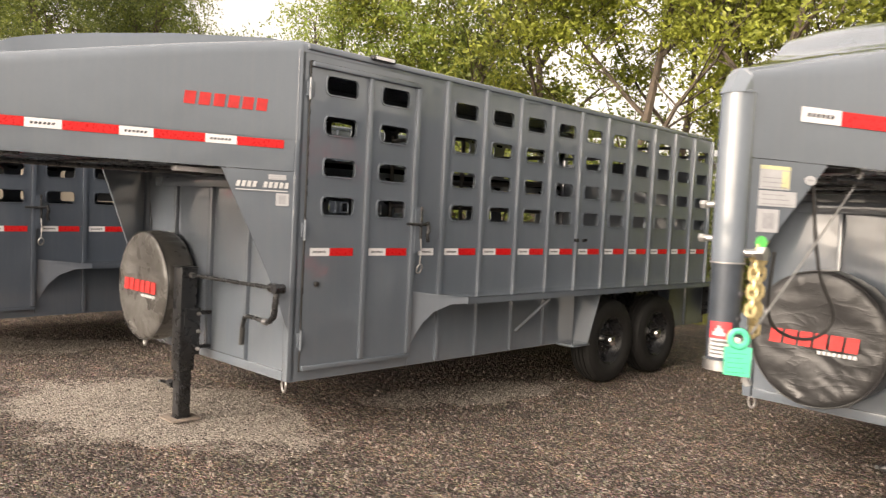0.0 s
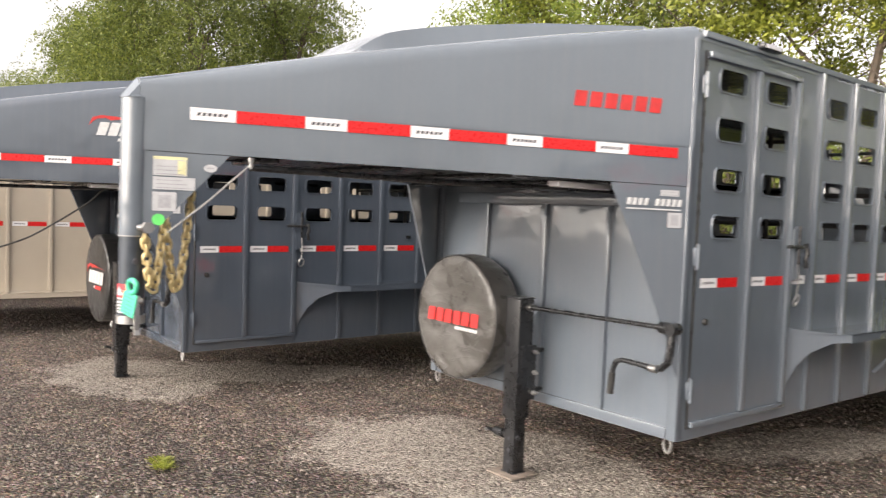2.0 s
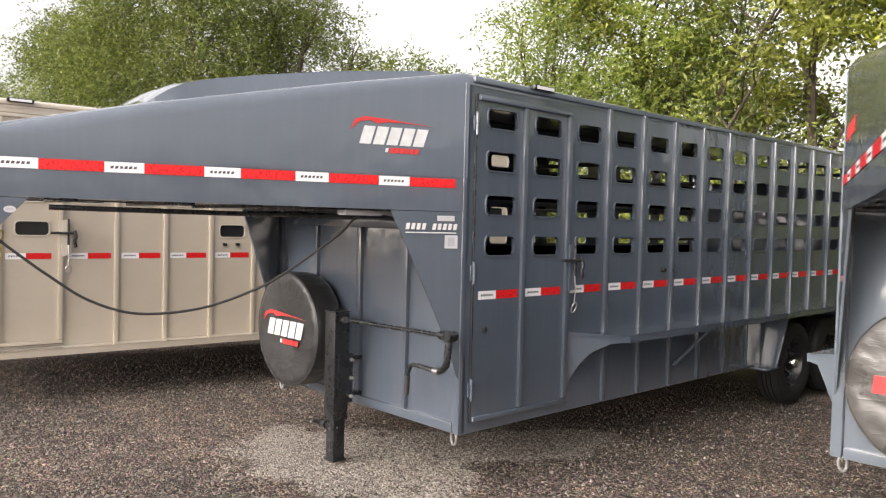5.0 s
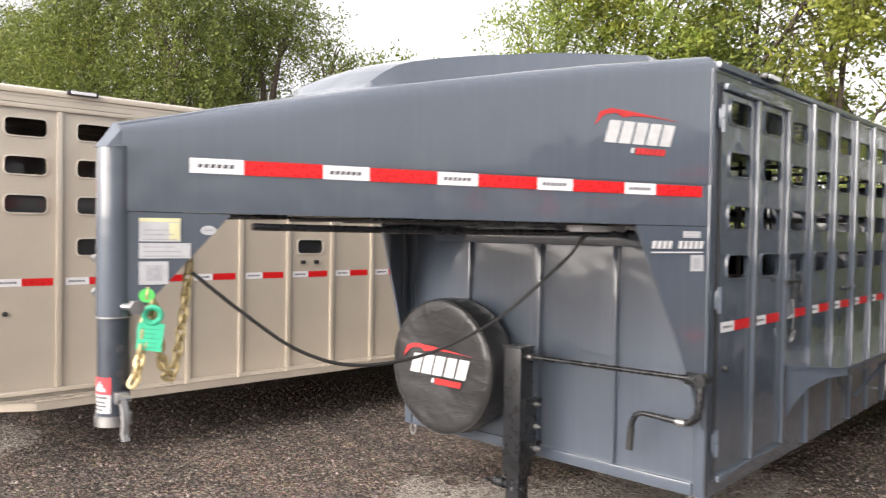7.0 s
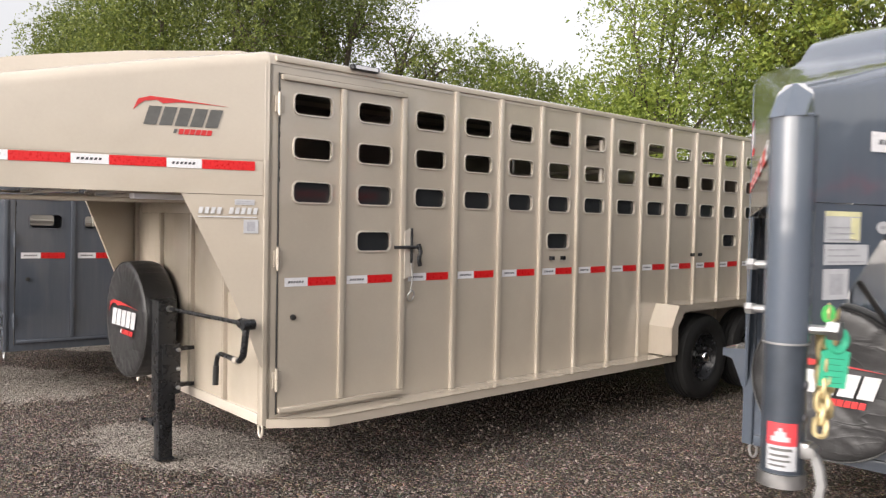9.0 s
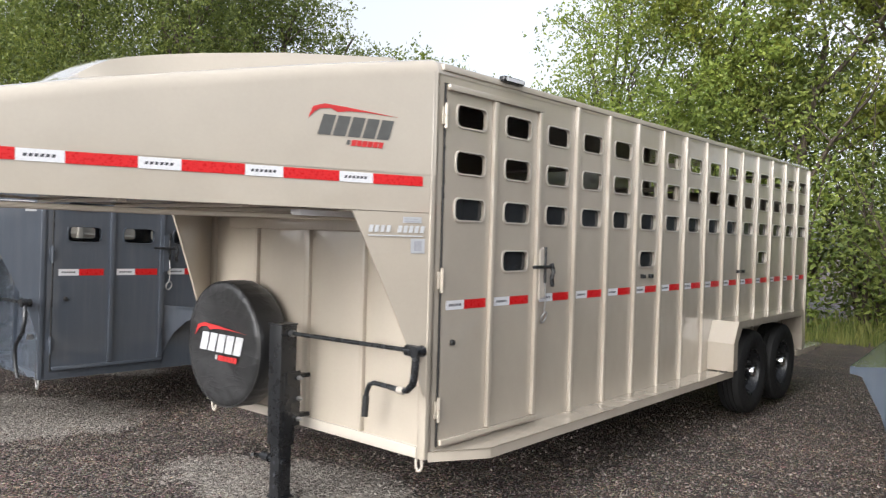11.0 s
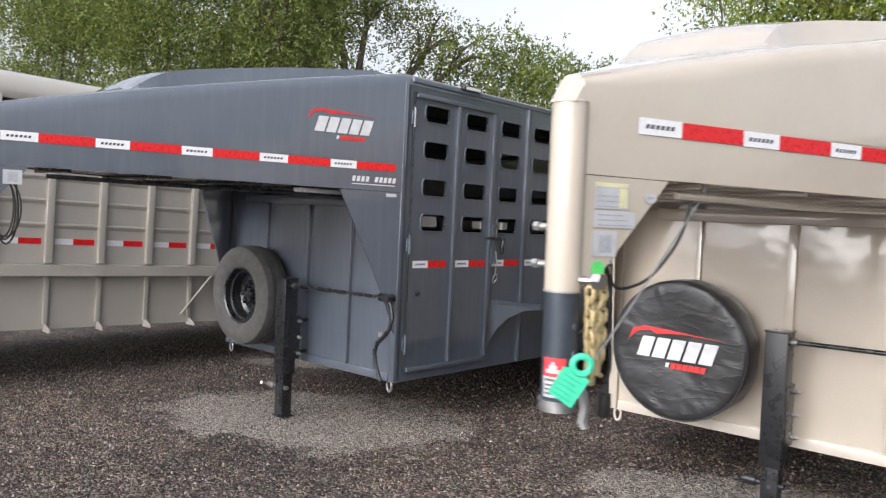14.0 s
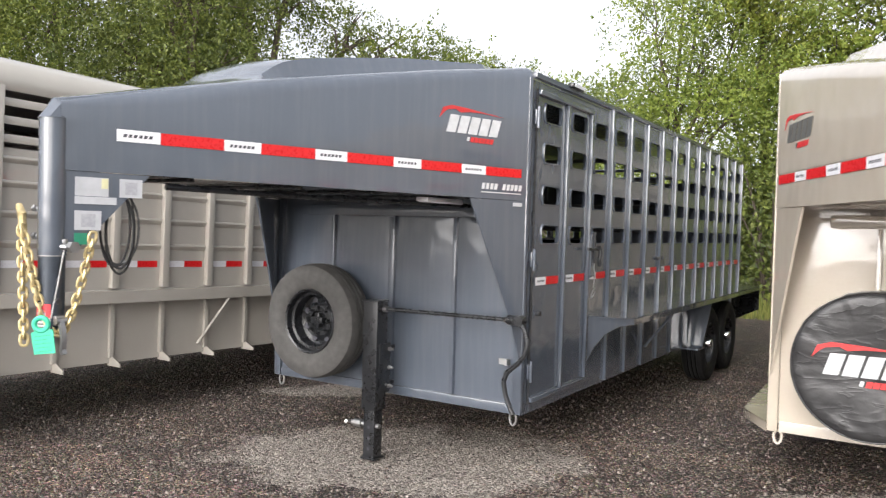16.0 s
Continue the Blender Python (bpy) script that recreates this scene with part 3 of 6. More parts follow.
def stock_trailer(label, place, mat, trim, ribs, length, rows, panes=(), logo="block", cover=None, spare=None, handle="folded",
                  style="shelf", wheels_y=(3.47, 4.33), leg_bottom=0.0, inside=None, stickers="pair", stubs=(), pad=False, tape_at=-0.07, far_rows=None):
    inside = inside or INSIDE
    t = new("livestock_trailer")
    t.matrix_basis = place
    tagged(t, label, "trailer", "row of parked livestock trailers")
    zs = [2.243, 1.995, 1.737, 1.495] if style == "shelf" else [2.215, 1.967, 1.717, 1.436]
    W, H = 0.25, 0.112
    d0, d1, dm = 0.055, ribs[1], ribs[0]
    low = 0.47
    # panels behind the door: column edges and which rows are open
    edges = list(ribs[1:])
    cols = []
    for i, (a, b) in enumerate(zip(edges, edges[1:])):
        rws = rows(i, b - a)
        cols.append((a, b, (a + b) / 2, rws))
    bottom = 0.40
    # right wall, left wall
    for s in (1, -1):
        bm = bmesh.new()
        allc = ([(0.0, d0, d0 / 2, ())] if s > 0 else [(0.0, d0, d0 / 2, ()), (d0, dm, (d0 + dm) / 2, (0, 1, 2, 3) if style == "shelf" else (0, 1, 2)), (dm, d1, (dm + d1) / 2, (0, 1, 2, 3) if style == "shelf" else (0, 1, 2))]) + cols
        if s < 0 and far_rows is not None:
            allc = [(a, b, c, tuple(r for r in rws if r in far_rows)) for a, b, c, rws in allc]
        holed_sheet(bm, HALF, 0.01, allc, zs, bottom if style != "shelf" else 0.86, 2.44, W, H)
        low_bits = []
        if style == "shelf":
            low_bits += [(0.0, d0 if s > 0 else d1, bottom, 0.859), (d1, wheels_y[0] - 0.45, bottom, 0.859), (wheels_y[1] + 0.45, length, bottom, 0.859)]
        if s > 0:
            low_bits += [(d0, d1 - 0.001, bottom, low - 0.01), (d0, d1 - 0.001, 2.375, 2.44)]
        for ya, yb, za, zb in low_bits:
            part("wall_panel", prism(bmesh.new(), [(s * HALF, ya, za), (s * HALF, yb, za), (s * HALF, yb, zb), (s * HALF, ya, zb)], (-s * 0.01, 0, 0)), mat, t)
        if s < 0:
            bmesh.ops.scale(bm, vec=(-1, 1, 1), verts=bm.verts)
        part("side_wall", bm, mat, t)
    # ribs on the right and left walls
    first = None
    zlow = 0.885 if style == "shelf" else 0.43
    for s in (1, -1):
        for y in ribs[2:] if s > 0 else ribs:
            if first is None:
                bm = box(bmesh.new(), -0.004, 0.024, -0.02, 0.02, zlow, 2.435, 0.009)
                first = part("rib", bm, mat, t)
                first.matrix_basis = pose(HALF * s, y, 0)
            else:
                again(first, pose(HALF * s, y, 0, 0, 0, 0 if s > 0 else 180), t)
    if style == "shelf":
        low_rib = None
        for y in ribs[2:]:
            if wheels_y[0] - 0.5 < y < wheels_y[1] + 0.5 or y > length - 0.1:
                continue
            if low_rib is None:
                low_rib = part("lower_rib", box(bmesh.new(), -0.004, 0.022, -0.018, 0.018, 0.41, 0.86, 0.006), mat, t)
                low_rib.matrix_basis = pose(HALF, y, 0)
            else:
                again(low_rib, pose(HALF, y, 0), t)
    # the side door
    door = new("side_door")
    door.parent = t
    bm = bmesh.new()
    dr = ((0, 1, 2, 3), (0, 1, 2, 3)) if style == "shelf" else ((0, 1, 2), (0, 1, 2, 3))
    holed_sheet(bm, HALF + 0.012, 0.016, [(d0 + 0.008, dm, (d0 + dm) / 2 + 0.01, dr[0]), (dm, d1 - 0.006, (dm + d1) / 2, dr[1])], zs, low, 2.365, W, H)
    part("door_sheet", bm, mat, door)
    for ya, yb, za, zb in ((d0 + 0.008, d1 - 0.006, 2.335, 2.367), (d0 + 0.008, d1 - 0.006, low - 0.002, low + 0.028), (dm - 0.018, dm + 0.018, low + 0.03, 2.334), (d1 - 0.045, d1 - 0.006, low + 0.03, 2.334)):
        bm = box(bmesh.new(), HALF + 0.012, HALF + 0.036, ya, yb, za, zb, 0.006)
        part("door_rail", bm, mat, door)
    # Black strip drawn in as the dark line of the door gap.
    bm = sweep(bmesh.new(), [(HALF + 0.008, d0 + 0.001, 0.46), (HALF + 0.008, d0 + 0.001, 2.37)], 0.005, 6)
    part("door_gap_line", bm, CABLE, door, "thin black line along the door gap")
    for zz in (0.66, 1.34, 2.2):
        bm = lathe(bmesh.new(), [(-0.065, 0.010), (-0.002, 0.010), (0, 0.007), (0.002, 0.010), (0.065, 0.010)], (HALF + 0.024, d0 - 0.004, zz), "z", 12)
        box(bm, HALF + 0.008, HALF + 0.018, d0 - 0.025, d0 + 0.03, zz - 0.045, zz + 0.045, 0.003)
        part("hinge", bm, mat, door)
    # slam latch
    latch = new("latch")
    latch.parent = door
    lm = trim if style != "shelf" else mat
    bm = prism(bmesh.new(), [(HALF + 0.037, d1 - 0.02, 1.20), (HALF + 0.037, d1 + 0.05, 1.22), (HALF + 0.037, d1 + 0.06, 1.36), (HALF + 0.037, d1 + 0.02, 1.52), (HALF + 0.037, d1 - 0.02, 1.5)], (0.008, 0, 0))
    part("latch_plate", bm, lm, latch)
    bm = sweep(bmesh.new(), [(HALF + 0.06, d1 - 0.11, 1.40), (HALF + 0.065, d1 + 0.02, 1.40), (HALF + 0.065, d1 + 0.08, 1.40)], 0.011, 8)
    sweep(bm, [(HALF + 0.065, d1 + 0.075, 1.42), (HALF + 0.075, d1 + 0.085, 1.37), (HALF + 0.07, d1 + 0.075, 1.33), (HALF + 0.07, d1 + 0.085, 1.28)], 0.014, 8)
    sweep(bm, [(HALF + 0.05, d1 + 0.03, 1.52), (HALF + 0.05, d1 + 0.03, 1.30)], 0.009, 8)
    part("latch_handle", bm, BLACK, latch, "black latch handle")
    ring = [(HALF + 0.05 + 0.012 * math.sin(a), d1 + 0.03 + 0.024 * math.cos(a), 1.09 + 0.034 * math.sin(a)) for a in (2 * math.pi * k / 14 for k in range(14))]
    bm = sweep(bmesh.new(), ring, 0.005, 6, True)
    sweep(bm, [(HALF + 0.05, d1 + 0.03, 1.30), (HALF + 0.055, d1 + 0.036, 1.21), (HALF + 0.05, d1 + 0.03, 1.125)], 0.004, 6)
    part("hasp_ring", bm, ZINC, latch, "hanging steel pin ring")
    bm = lathe(bmesh.new(), [(0.0, 0.017), (0.016, 0.015), (0.018, 0.008)], (HALF + 0.012, d0 + 0.1, 1.005), "x", 12)
    part("door_stop", bm, CABLE, door)
    # pressed rims of the openings
    rim = None
    spots = [(HALF + 0.012, (d0 + dm) / 2 + 0.01, zs[r]) for r in dr[0]] + [(HALF + 0.012, (dm + d1) / 2, zs[r]) for r in dr[1]]
    spots += [(HALF, c[2], zs[r]) for c in cols for r in c[3]]
    for sp in spots:
        if rim is None:
            rim = part("window_rim", ring_trim(bmesh.new(), W, H, 0.03, 0.010, 0.008), trim if style != "shelf" else mat, t)
            rim.matrix_basis = pose(*sp)
        else:
            again(rim, pose(*sp), t)
    pane = None
    for sp in spots:
        if any(abs(sp[2] - zs[r]) < 0.01 for r in panes):
            if pane is None:
                pane = part("window_pane", box(bmesh.new(), -0.018, -0.014, -0.135, 0.135, -0.065, 0.065), SMOKED, t, "smoked plastic pane")
                pane.matrix_basis = pose(*sp)
            else:
                again(pane, pose(*sp), t)
    # stubs of the inner gate's slam latch
    for yy in stubs:
        for dy in (0.0, 0.13):
            part("latch_stub", box(bmesh.new(), HALF, HALF + 0.03, yy + dy - 0.018, yy + dy + 0.018, 1.292, 1.322, 0.005), BLACK, t)
    # corner posts, rear frame, sills
    for s in (1, -1):
        bm = box(bmesh.new(), s * (HALF - 0.03) - 0.03, s * (HALF - 0.03) + 0.03, -0.025, 0.035, 0.40, 2.43, 0.012)
        part("corner_post", bm, mat, t)
        bm = box(bmesh.new(), s * (HALF - 0.03) - 0.035, s * (HALF - 0.03) + 0.035, length - 0.03, length + 0.04, 0.40, 2.44, 0.012)
        part("rear_post", bm, mat, t)
        bm = box(bmesh.new(), s * (HALF - 0.005) - 0.018, s * (HALF - 0.005) + 0.018, 0.036, length - 0.031, 2.435, 2.47, 0.008)
        part("top_rail", bm, mat, t)
    bm = box(bmesh.new(), -HALF + 0.0651, HALF - 0.0651, -0.02, 0.03, 0.40, 0.46, 0.006)
    part("front_sill", bm, trim if style != "shelf" else mat, t)
    # front wall with upright stiffeners
    bm = box(bmesh.new(), -HALF + 0.061, HALF - 0.061, 0.012, 0.018, 0.45, 2.42)
    part("front_wall", bm, mat, t)
    bays = (-HALF + 0.061, -0.48, 0.03, 0.52, HALF - 0.061)
    for i, (xa, xb) in enumerate(zip(bays, bays[1:])):
        bm = bmesh.new()
        nu, nv = 10, 26
        net = []
        for v in range(nv + 1):
            row = []
            for u in range(nu + 1):
                fu, fv = u / nu, v / nv
                px, pz = xa + (xb - xa) * fu, 0.455 + 1.185 * fv
                bow = math.sin(math.pi * fu) ** 0.7 * (math.sin(math.pi * fv ** 1.6) ** 0.8)
                row.append(bm.verts.new((px, -0.013 * bow - 0.004 * noise.noise((px * 4 + 3 * i, place.translation.x, pz * 3.2)) * math.sin(math.pi * fu), pz)))
            net.append(row)
        for A, B in zip(net, net[1:]):
            for k in range(nu):
                bm.faces.new((A[k], A[k + 1], B[k + 1], B[k]))
        part("front_panel", bm, mat, t)
    for x, hw in ((-0.48, 0.012), (0.03, 0.022), (0.52, 0.012)):
        bm = box(bmesh.new(), x - hw, x + hw, -0.028, 0.006, 0.465, 1.66, 0.003)
        part("stiffener", bm, mat, t)
    bm = box(bmesh.new(), -0.72, 0.72, -0.07, -0.03, 1.585, 1.655, 0.008)
    part("header_beam", bm, mat, t)
    # rear gate
    bm = box(bmesh.new(), -HALF + 0.06, HALF - 0.06, length - 0.005, length + 0.02, 0.45, 2.2, 0.004)
    for z in (2.27, 2.38):
        sweep(bm, [(-HALF + 0.06, length, z), (HALF - 0.06, length, z)], 0.02, 8)
    part("rear_gate", bm, mat, t)
    # floor, chassis, inner gate
    bm = box(bmesh.new(), -HALF + 0.015, HALF - 0.015, 0.01, length - 0.006, 0.47 if style != "shelf" else 0.47, 0.50)
    part("floor_deck", bm, INSIDE, t)
    for x in (-0.7, 0.66):
        bm = box(bmesh.new(), x, x + 0.05, 0.05, length, 0.40, 0.465)
        part("chassis_beam", bm, BLACK, t)
    gate = new("inner_gate")
    gate.parent = t
    gy = 0.46 * length
    for z in (0.62, 0.85, 1.08, 1.31, 1.54, 1.77, 2.0, 2.2):
        part("rail", sweep(bmesh.new(), [(-0.98, gy, z), (0.98, gy + 0.02, z)], 0.018, 6), inside, gate)
    for x in (-0.98, 0.0, 0.98):
        part("upright", sweep(bmesh.new(), [(x, gy, 0.51), (x, gy, 2.25)], 0.02, 6), inside, gate)
    # neck skin with rolled shoulders and a raised middle; roof behind it
    def skin(name, stations, low):
        bm = bmesh.new()
        prev = None
        for y, lift in stations:
            ye = min(y, 0)
            ze = interp(NECK_TOP, ye)
            sides = []
            for s in (1, -1):
                xe = HALF + TAPER[s] * ye + 0.004
                mid = (HALF + TAPER[1] * ye - HALF - TAPER[-1] * ye) / 2
                span = xe - s * mid
                wt = 0.55 * span if lift is None else min(0.8 * span, float(np.interp(y, (-1.58, -1.3, -1.0, -0.6, 0.0), (0.27, 0.28, 0.37, 0.50, 0.66))))
                li = 0.004 if lift is None else lift
                q = min(1.0, span / 0.16)
                prof = [(xe, low if low else ze - 0.06), (xe, ze - 0.075 * q), (xe - 0.004 * q, ze - 0.05 * q), (xe - 0.014 * q, ze - 0.026 * q), (xe - 0.03 * q, ze - 0.009 * q), (xe - 0.055 * q, ze + 0.0)]
                prof += [(s * mid + wt + 0.03 * q * q, ze + 0.006 + 0.06 * li), (s * mid + wt, ze + 0.006 + li * 0.84), (s * mid + wt * 0.5, ze + 0.008 + li * 0.97)]
                if not low:
                    prof = prof[1:]
                sides.append([(s * x, z) for x, z in prof])
            pts = sides[0] + [(mid, ze + 0.009 + li)] + sides[1][::-1]
            ring = [bm.verts.new((x, y, z)) for x, z in pts]
            if prev:
                for k in range(len(ring) - 1):
                    bm.faces.new((prev[k], prev[k + 1], ring[k + 1], ring[k]))
            prev = ring
        if low:
            bm.verts.ensure_lookup_table()
            bm.faces.new(bm.verts[:len(prev)])
        part(name, bm, mat, t, "", 28)
    skin("neck_skin", [(TIP - 0.008, None), (-2.30, None), (-2.0, None), (-1.75, None), (-1.60, 0.0), (-1.54, 0.026), (-1.47, 0.064), (-1.40, 0.090), (-1.32, 0.103), (-1.2, 0.109), (-1.0, 0.108), (-0.6, 0.092), (-0.3, 0.072), (0.0, 0.052)], 1.884)
    skin("roof", [(0.0, 0.052), (0.3, 0.042), (length, 0.04)], None)
    # the neck: side plates, beams, belly, nose
    for s in (1, -1):
        out = [(0.0, 1.69), (TIP, 1.70), (TIP, 1.91), (0.0, 1.91)]
        part("neck_side", neck_plate(bmesh.new(), out, s, 0.0, 0.01), mat, t)
        part("neck_beam", neck_plate(bmesh.new(), [(-0.03, 1.69), (TIP, 1.70), (TIP, 1.893), (-0.03, 1.866)], s, 0.004, 0.05), mat, t)
        # knee gussets at both ends
        part("rear_gusset", neck_plate(bmesh.new(), [(-0.025, 1.688), (-0.43, 1.688), (-0.32, 1.45), (-0.20, 1.18), (-0.09, 0.92), (-0.04, 0.76), (-0.022, 0.72), (-0.022, 1.2)], s, 0.001, 0.012), mat, t)
        part("front_gusset", neck_plate(bmesh.new(), [(TIP - 0.005, 1.698), (-2.09, 1.696), (-2.335, 1.405), (-2.355, 1.385), (TIP - 0.005, 1.372)], s, 0.001, 0.012), mat, t)
    bm = prism(bmesh.new(), [(HALF - 0.06, -0.03, 1.70), (HALF + TAPER[1] * TIP - 0.02, TIP, 1.705), (-HALF - TAPER[-1] * TIP + 0.02, TIP, 1.705), (-HALF + 0.06, -0.03, 1.70)], (0, 0, 0.012))
    for y in (-1.9, -1.4, -0.9, -0.4):
        w, w2 = HALF + TAPER[1] * y - 0.04, HALF + TAPER[-1] * y - 0.04
        part("cross_beam", box(bmesh.new(), -w2, w, y - 0.02, y + 0.02, 1.682, 1.70, 0.004), BLACK if style == "shelf" else mat, t)
    part("neck_belly", bm, BLACK if style == "shelf" else mat, t)
    bm = sweep(bmesh.new(), [(0.25, -2.0, 1.655), (0.45, -1.2, 1.648), (0.62, -0.7, 1.65), (0.66, -0.1, 1.655)], 0.013, 8)
    part("wiring_pipe", bm, BLACK if style == "shelf" else mat, t)
    bm = box(bmesh.new(), 0.62, 0.70, -0.62, -0.24, 1.655, 1.685, 0.006)
    part("neck_lamp", bm, LENS, t, "clear strip lamp under the neck")
    xr, xl = HALF + TAPER[1] * TIP, -HALF - TAPER[-1] * TIP
    bm = prism(bmesh.new(), [(xl, TIP, 1.70), (xr, TIP, 1.70), (xr, TIP, 1.93), (xr - 0.03, TIP, 1.972), (xl + 0.03, TIP, 1.972), (xl, TIP, 1.93)], (0, 0.006, 0))
    rim_hi = [(xr + 0.005, TIP - 0.009, 1.90), (xr - 0.001, TIP - 0.009, 1.955), (AXIS, TIP - 0.009, 1.986), (xl + 0.001, TIP - 0.009, 1.955), (xl - 0.005, TIP - 0.009, 1.90)]
    rim_lo = [(AXIS + 0.060 * math.cos(a), TIP - 0.010 + 0.062 * math.sin(a), 1.900) for a in (radians(d) for d in (0, -45, -90, -135, -180))]
    hi, lo = [bm.verts.new(q) for q in rim_hi], [bm.verts.new(q) for q in rim_lo]
    for k in range(4):
        bm.faces.new((hi[k], hi[k + 1], lo[k + 1], lo[k]))
    bm.faces.new(lo)
    part("nose_cap", bm, mat, t)
    coupler(t, mat, trim)
    # reflective tape on both sides of the neck
    for s in (1, -1):
        d = Vector((-s * TAPER[s], -1, 0)).normalized()
        nrm = Vector((s, -TAPER[s], 0)).normalized()
        o = Vector(on_neck(tape_at, TAPE_Z, s, 0.0065))
        pos = 0.0
        for k in range(10):
            L = 0.279 if k % 2 == 0 else 0.178
            def place_at(u, v, dd, pos=pos, L=L, s=s):
                q = o + d * (pos + (L - u if s > 0 else u)) + nrm * dd
                return (q.x, q.y, q.z + v + 0.008 * (pos + u) / 2.3)
            bm = strip_of(bmesh.new(), place_at, L - 0.001, 0.05, k % 2 == 1)
            part("reflective_strip", bm, [RED_TAPE] if k % 2 == 0 else [WHITE_TAPE, INK], t, "red reflective strip" if k % 2 == 0 else "white reflective strip")
            pos += L
    # and on every panel of the right side
    white = red = None
    tz = 1.205
    allp = [(d0, dm, HALF + 0.0125), (dm, d1, HALF + 0.0125)] + [(a, b, HALF + 0.0005) for a, b in zip(edges, edges[1:])]
    for a, b, x in allp:
        if b - a < 0.35:
            ws, wr = a + 0.06, None
        else:
            ws, wr = a + 0.045, a + 0.045 + 0.152
        if white is None:
            white = part("reflective_strip", strip_of(bmesh.new(), lambda u, v, dd: (dd, u, v), 0.15, 0.05, True), [WHITE_TAPE, INK], t, "white reflective strip")
            white.matrix_basis = pose(x, ws, tz)
            red = part("reflective_strip", strip_of(bmesh.new(), lambda u, v, dd: (dd, u, v), 0.19, 0.05, False), [RED_TAPE], t, "red reflective strip")
            red.matrix_basis = pose(x, wr, tz)
        else:
            again(white, pose(x, ws, tz), t)
            if wr:
                again(red, pose(x, wr, tz), t)
    # emblems on both neck sides, the dealer's lettering and stickers on the gusset
    for s in (1, -1):
        d = Vector((TAPER[s] * s, 1, 0)).normalized() * s
        nrm = Vector((s, -TAPER[s], 0)).normalized()
        o = Vector(on_neck((-0.61 if logo == "wing" else -0.64) if s > 0 else -0.18, 2.035 if logo == "wing" else 2.02, s, 0.0055))
        def pl(u, v, dd):
            q = o + d * u + nrm * dd
            return (q.x, q.y, q.z + v)
        emblem = new("emblem")
        emblem.parent = t
        for shape, mi in (wordmark(0, 0.015, 0.49, 0.072, 6, 0, 0.24, 0.12) if logo == "block" else wing_logo(0.41, 1, 0)):
            bm = decal(bmesh.new(), pl, [(shape, 0)])
            part("emblem_wing" if len(shape) == 11 else "emblem_block", bm, RED_PRINT if mi == 0 else GREY_PRINT if style != "shelf" else WHITE_PRINT, emblem)
    bm = bmesh.new()
    oz, oy = (1.585, -0.35) if stickers == "pair" else (1.745, -0.36)
    ln = lambda u, v, dd: on_neck(oy + u, oz + v, 1, 0.006 + dd)
    decal(bm, ln, wordmark(0.0, 0, 0.12, 0.035, 4, 0, 0.34, 0.2) + wordmark(0.15, 0, 0.15, 0.035, 5, 0, 0.34, 0.2) + [([(0.0, -0.02), (0.29, -0.02), (0.29, -0.014), (0.0, -0.014)], 0)])
    part("lettering", bm, WHITE_PRINT, t, "white dealer lettering in plain bars")
    def sticker(y, z, w, h, m2=STICKER, lab="", shape=None, marks=()):
        outline = shape or [(0, 0), (w, 0), (w, h), (0, h)]
        st = part("sticker", decal(bmesh.new(), lambda u, v, dd: on_neck(y + u, z + v, 1, 0.003 + dd), [(outline, 0)]), m2, t, lab)
        for u0, v0, u1, v1, m3 in marks:
            bar = [([(u0 * w, v0 * h), (u1 * w, v0 * h), (u1 * w, v1 * h), (u0 * w, v1 * h)], 0)]
            part("print", decal(bmesh.new(), lambda u, v, dd: on_neck(y + u, z + v, 1, 0.0046 + dd), bar, 0.0005), m3, st)
    oval = lambda w, h: [(w / 2 + w / 2 * math.cos(a), h / 2 + h / 2 * math.sin(a)) for a in (2 * math.pi * k / 20 for k in range(20))]
    lines = lambda n, top=0.9: [(0.08, top * (k + 0.35) / n, 0.92 - 0.11 * (k * 7 % 3), top * (k + 0.6) / n, STICKER_GREY) for k in range(n)]
    block = [(0.24, 0.16, 0.78, 0.84, STICKER_GREY)]
    if stickers == "pair":
        sticker(-0.17, 1.635, 0.10, 0.03, marks=lines(2))
        sticker(-0.125, 1.48, 0.075, 0.075, marks=block)
        sticker(-2.365, 1.603, 0.12, 0.076, lab="white and yellow safety sticker", marks=[(0.0, 0.84, 1.0, 1.0, YELLOW), (0.72, 0.06, 0.98, 0.8, YELLOW)] + lines(4, 0.78)[:3])
        sticker(-2.365, 1.548, 0.15, 0.05, marks=lines(3))
        sticker(-2.365, 1.463, 0.085, 0.075, marks=block)
        sticker(-2.185, 1.625, 0.048, 0.032, shape=oval(0.048, 0.032), marks=[(0.2, 0.4, 0.8, 0.62, STICKER_GREY)])
    else:
        sticker(-0.125, 1.655, 0.07, 0.022)
        sticker(-2.365, 1.60, 0.12, 0.076, lab="white safety sticker", marks=[(0.78, 0.42, 0.98, 0.96, YELLOW)])
        sticker(-2.365, 1.568, 0.15, 0.03)
        sticker(-2.205, 1.60, 0.085, 0.076, marks=block)
        sticker(-2.365, 1.463, 0.095, 0.078, marks=block)
    sticker(-2.365, 1.405, 0.046, 0.046, LIME if stickers == "pair" else GREEN_DARK, "round green sticker", oval(0.046, 0.046) if stickers == "pair" else None)
    # small lamp over the door
    bm = box(bmesh.new(), HALF + 0.002, HALF + 0.045, 0.52, 0.72, 2.455, 2.49, 0.012)
    lamp = part("door_lamp", bm, BLACK, t)
    part("lens", box(bmesh.new(), HALF + 0.046, HALF + 0.05, 0.54, 0.70, 2.462, 2.482, 0.0), LENS, lamp)
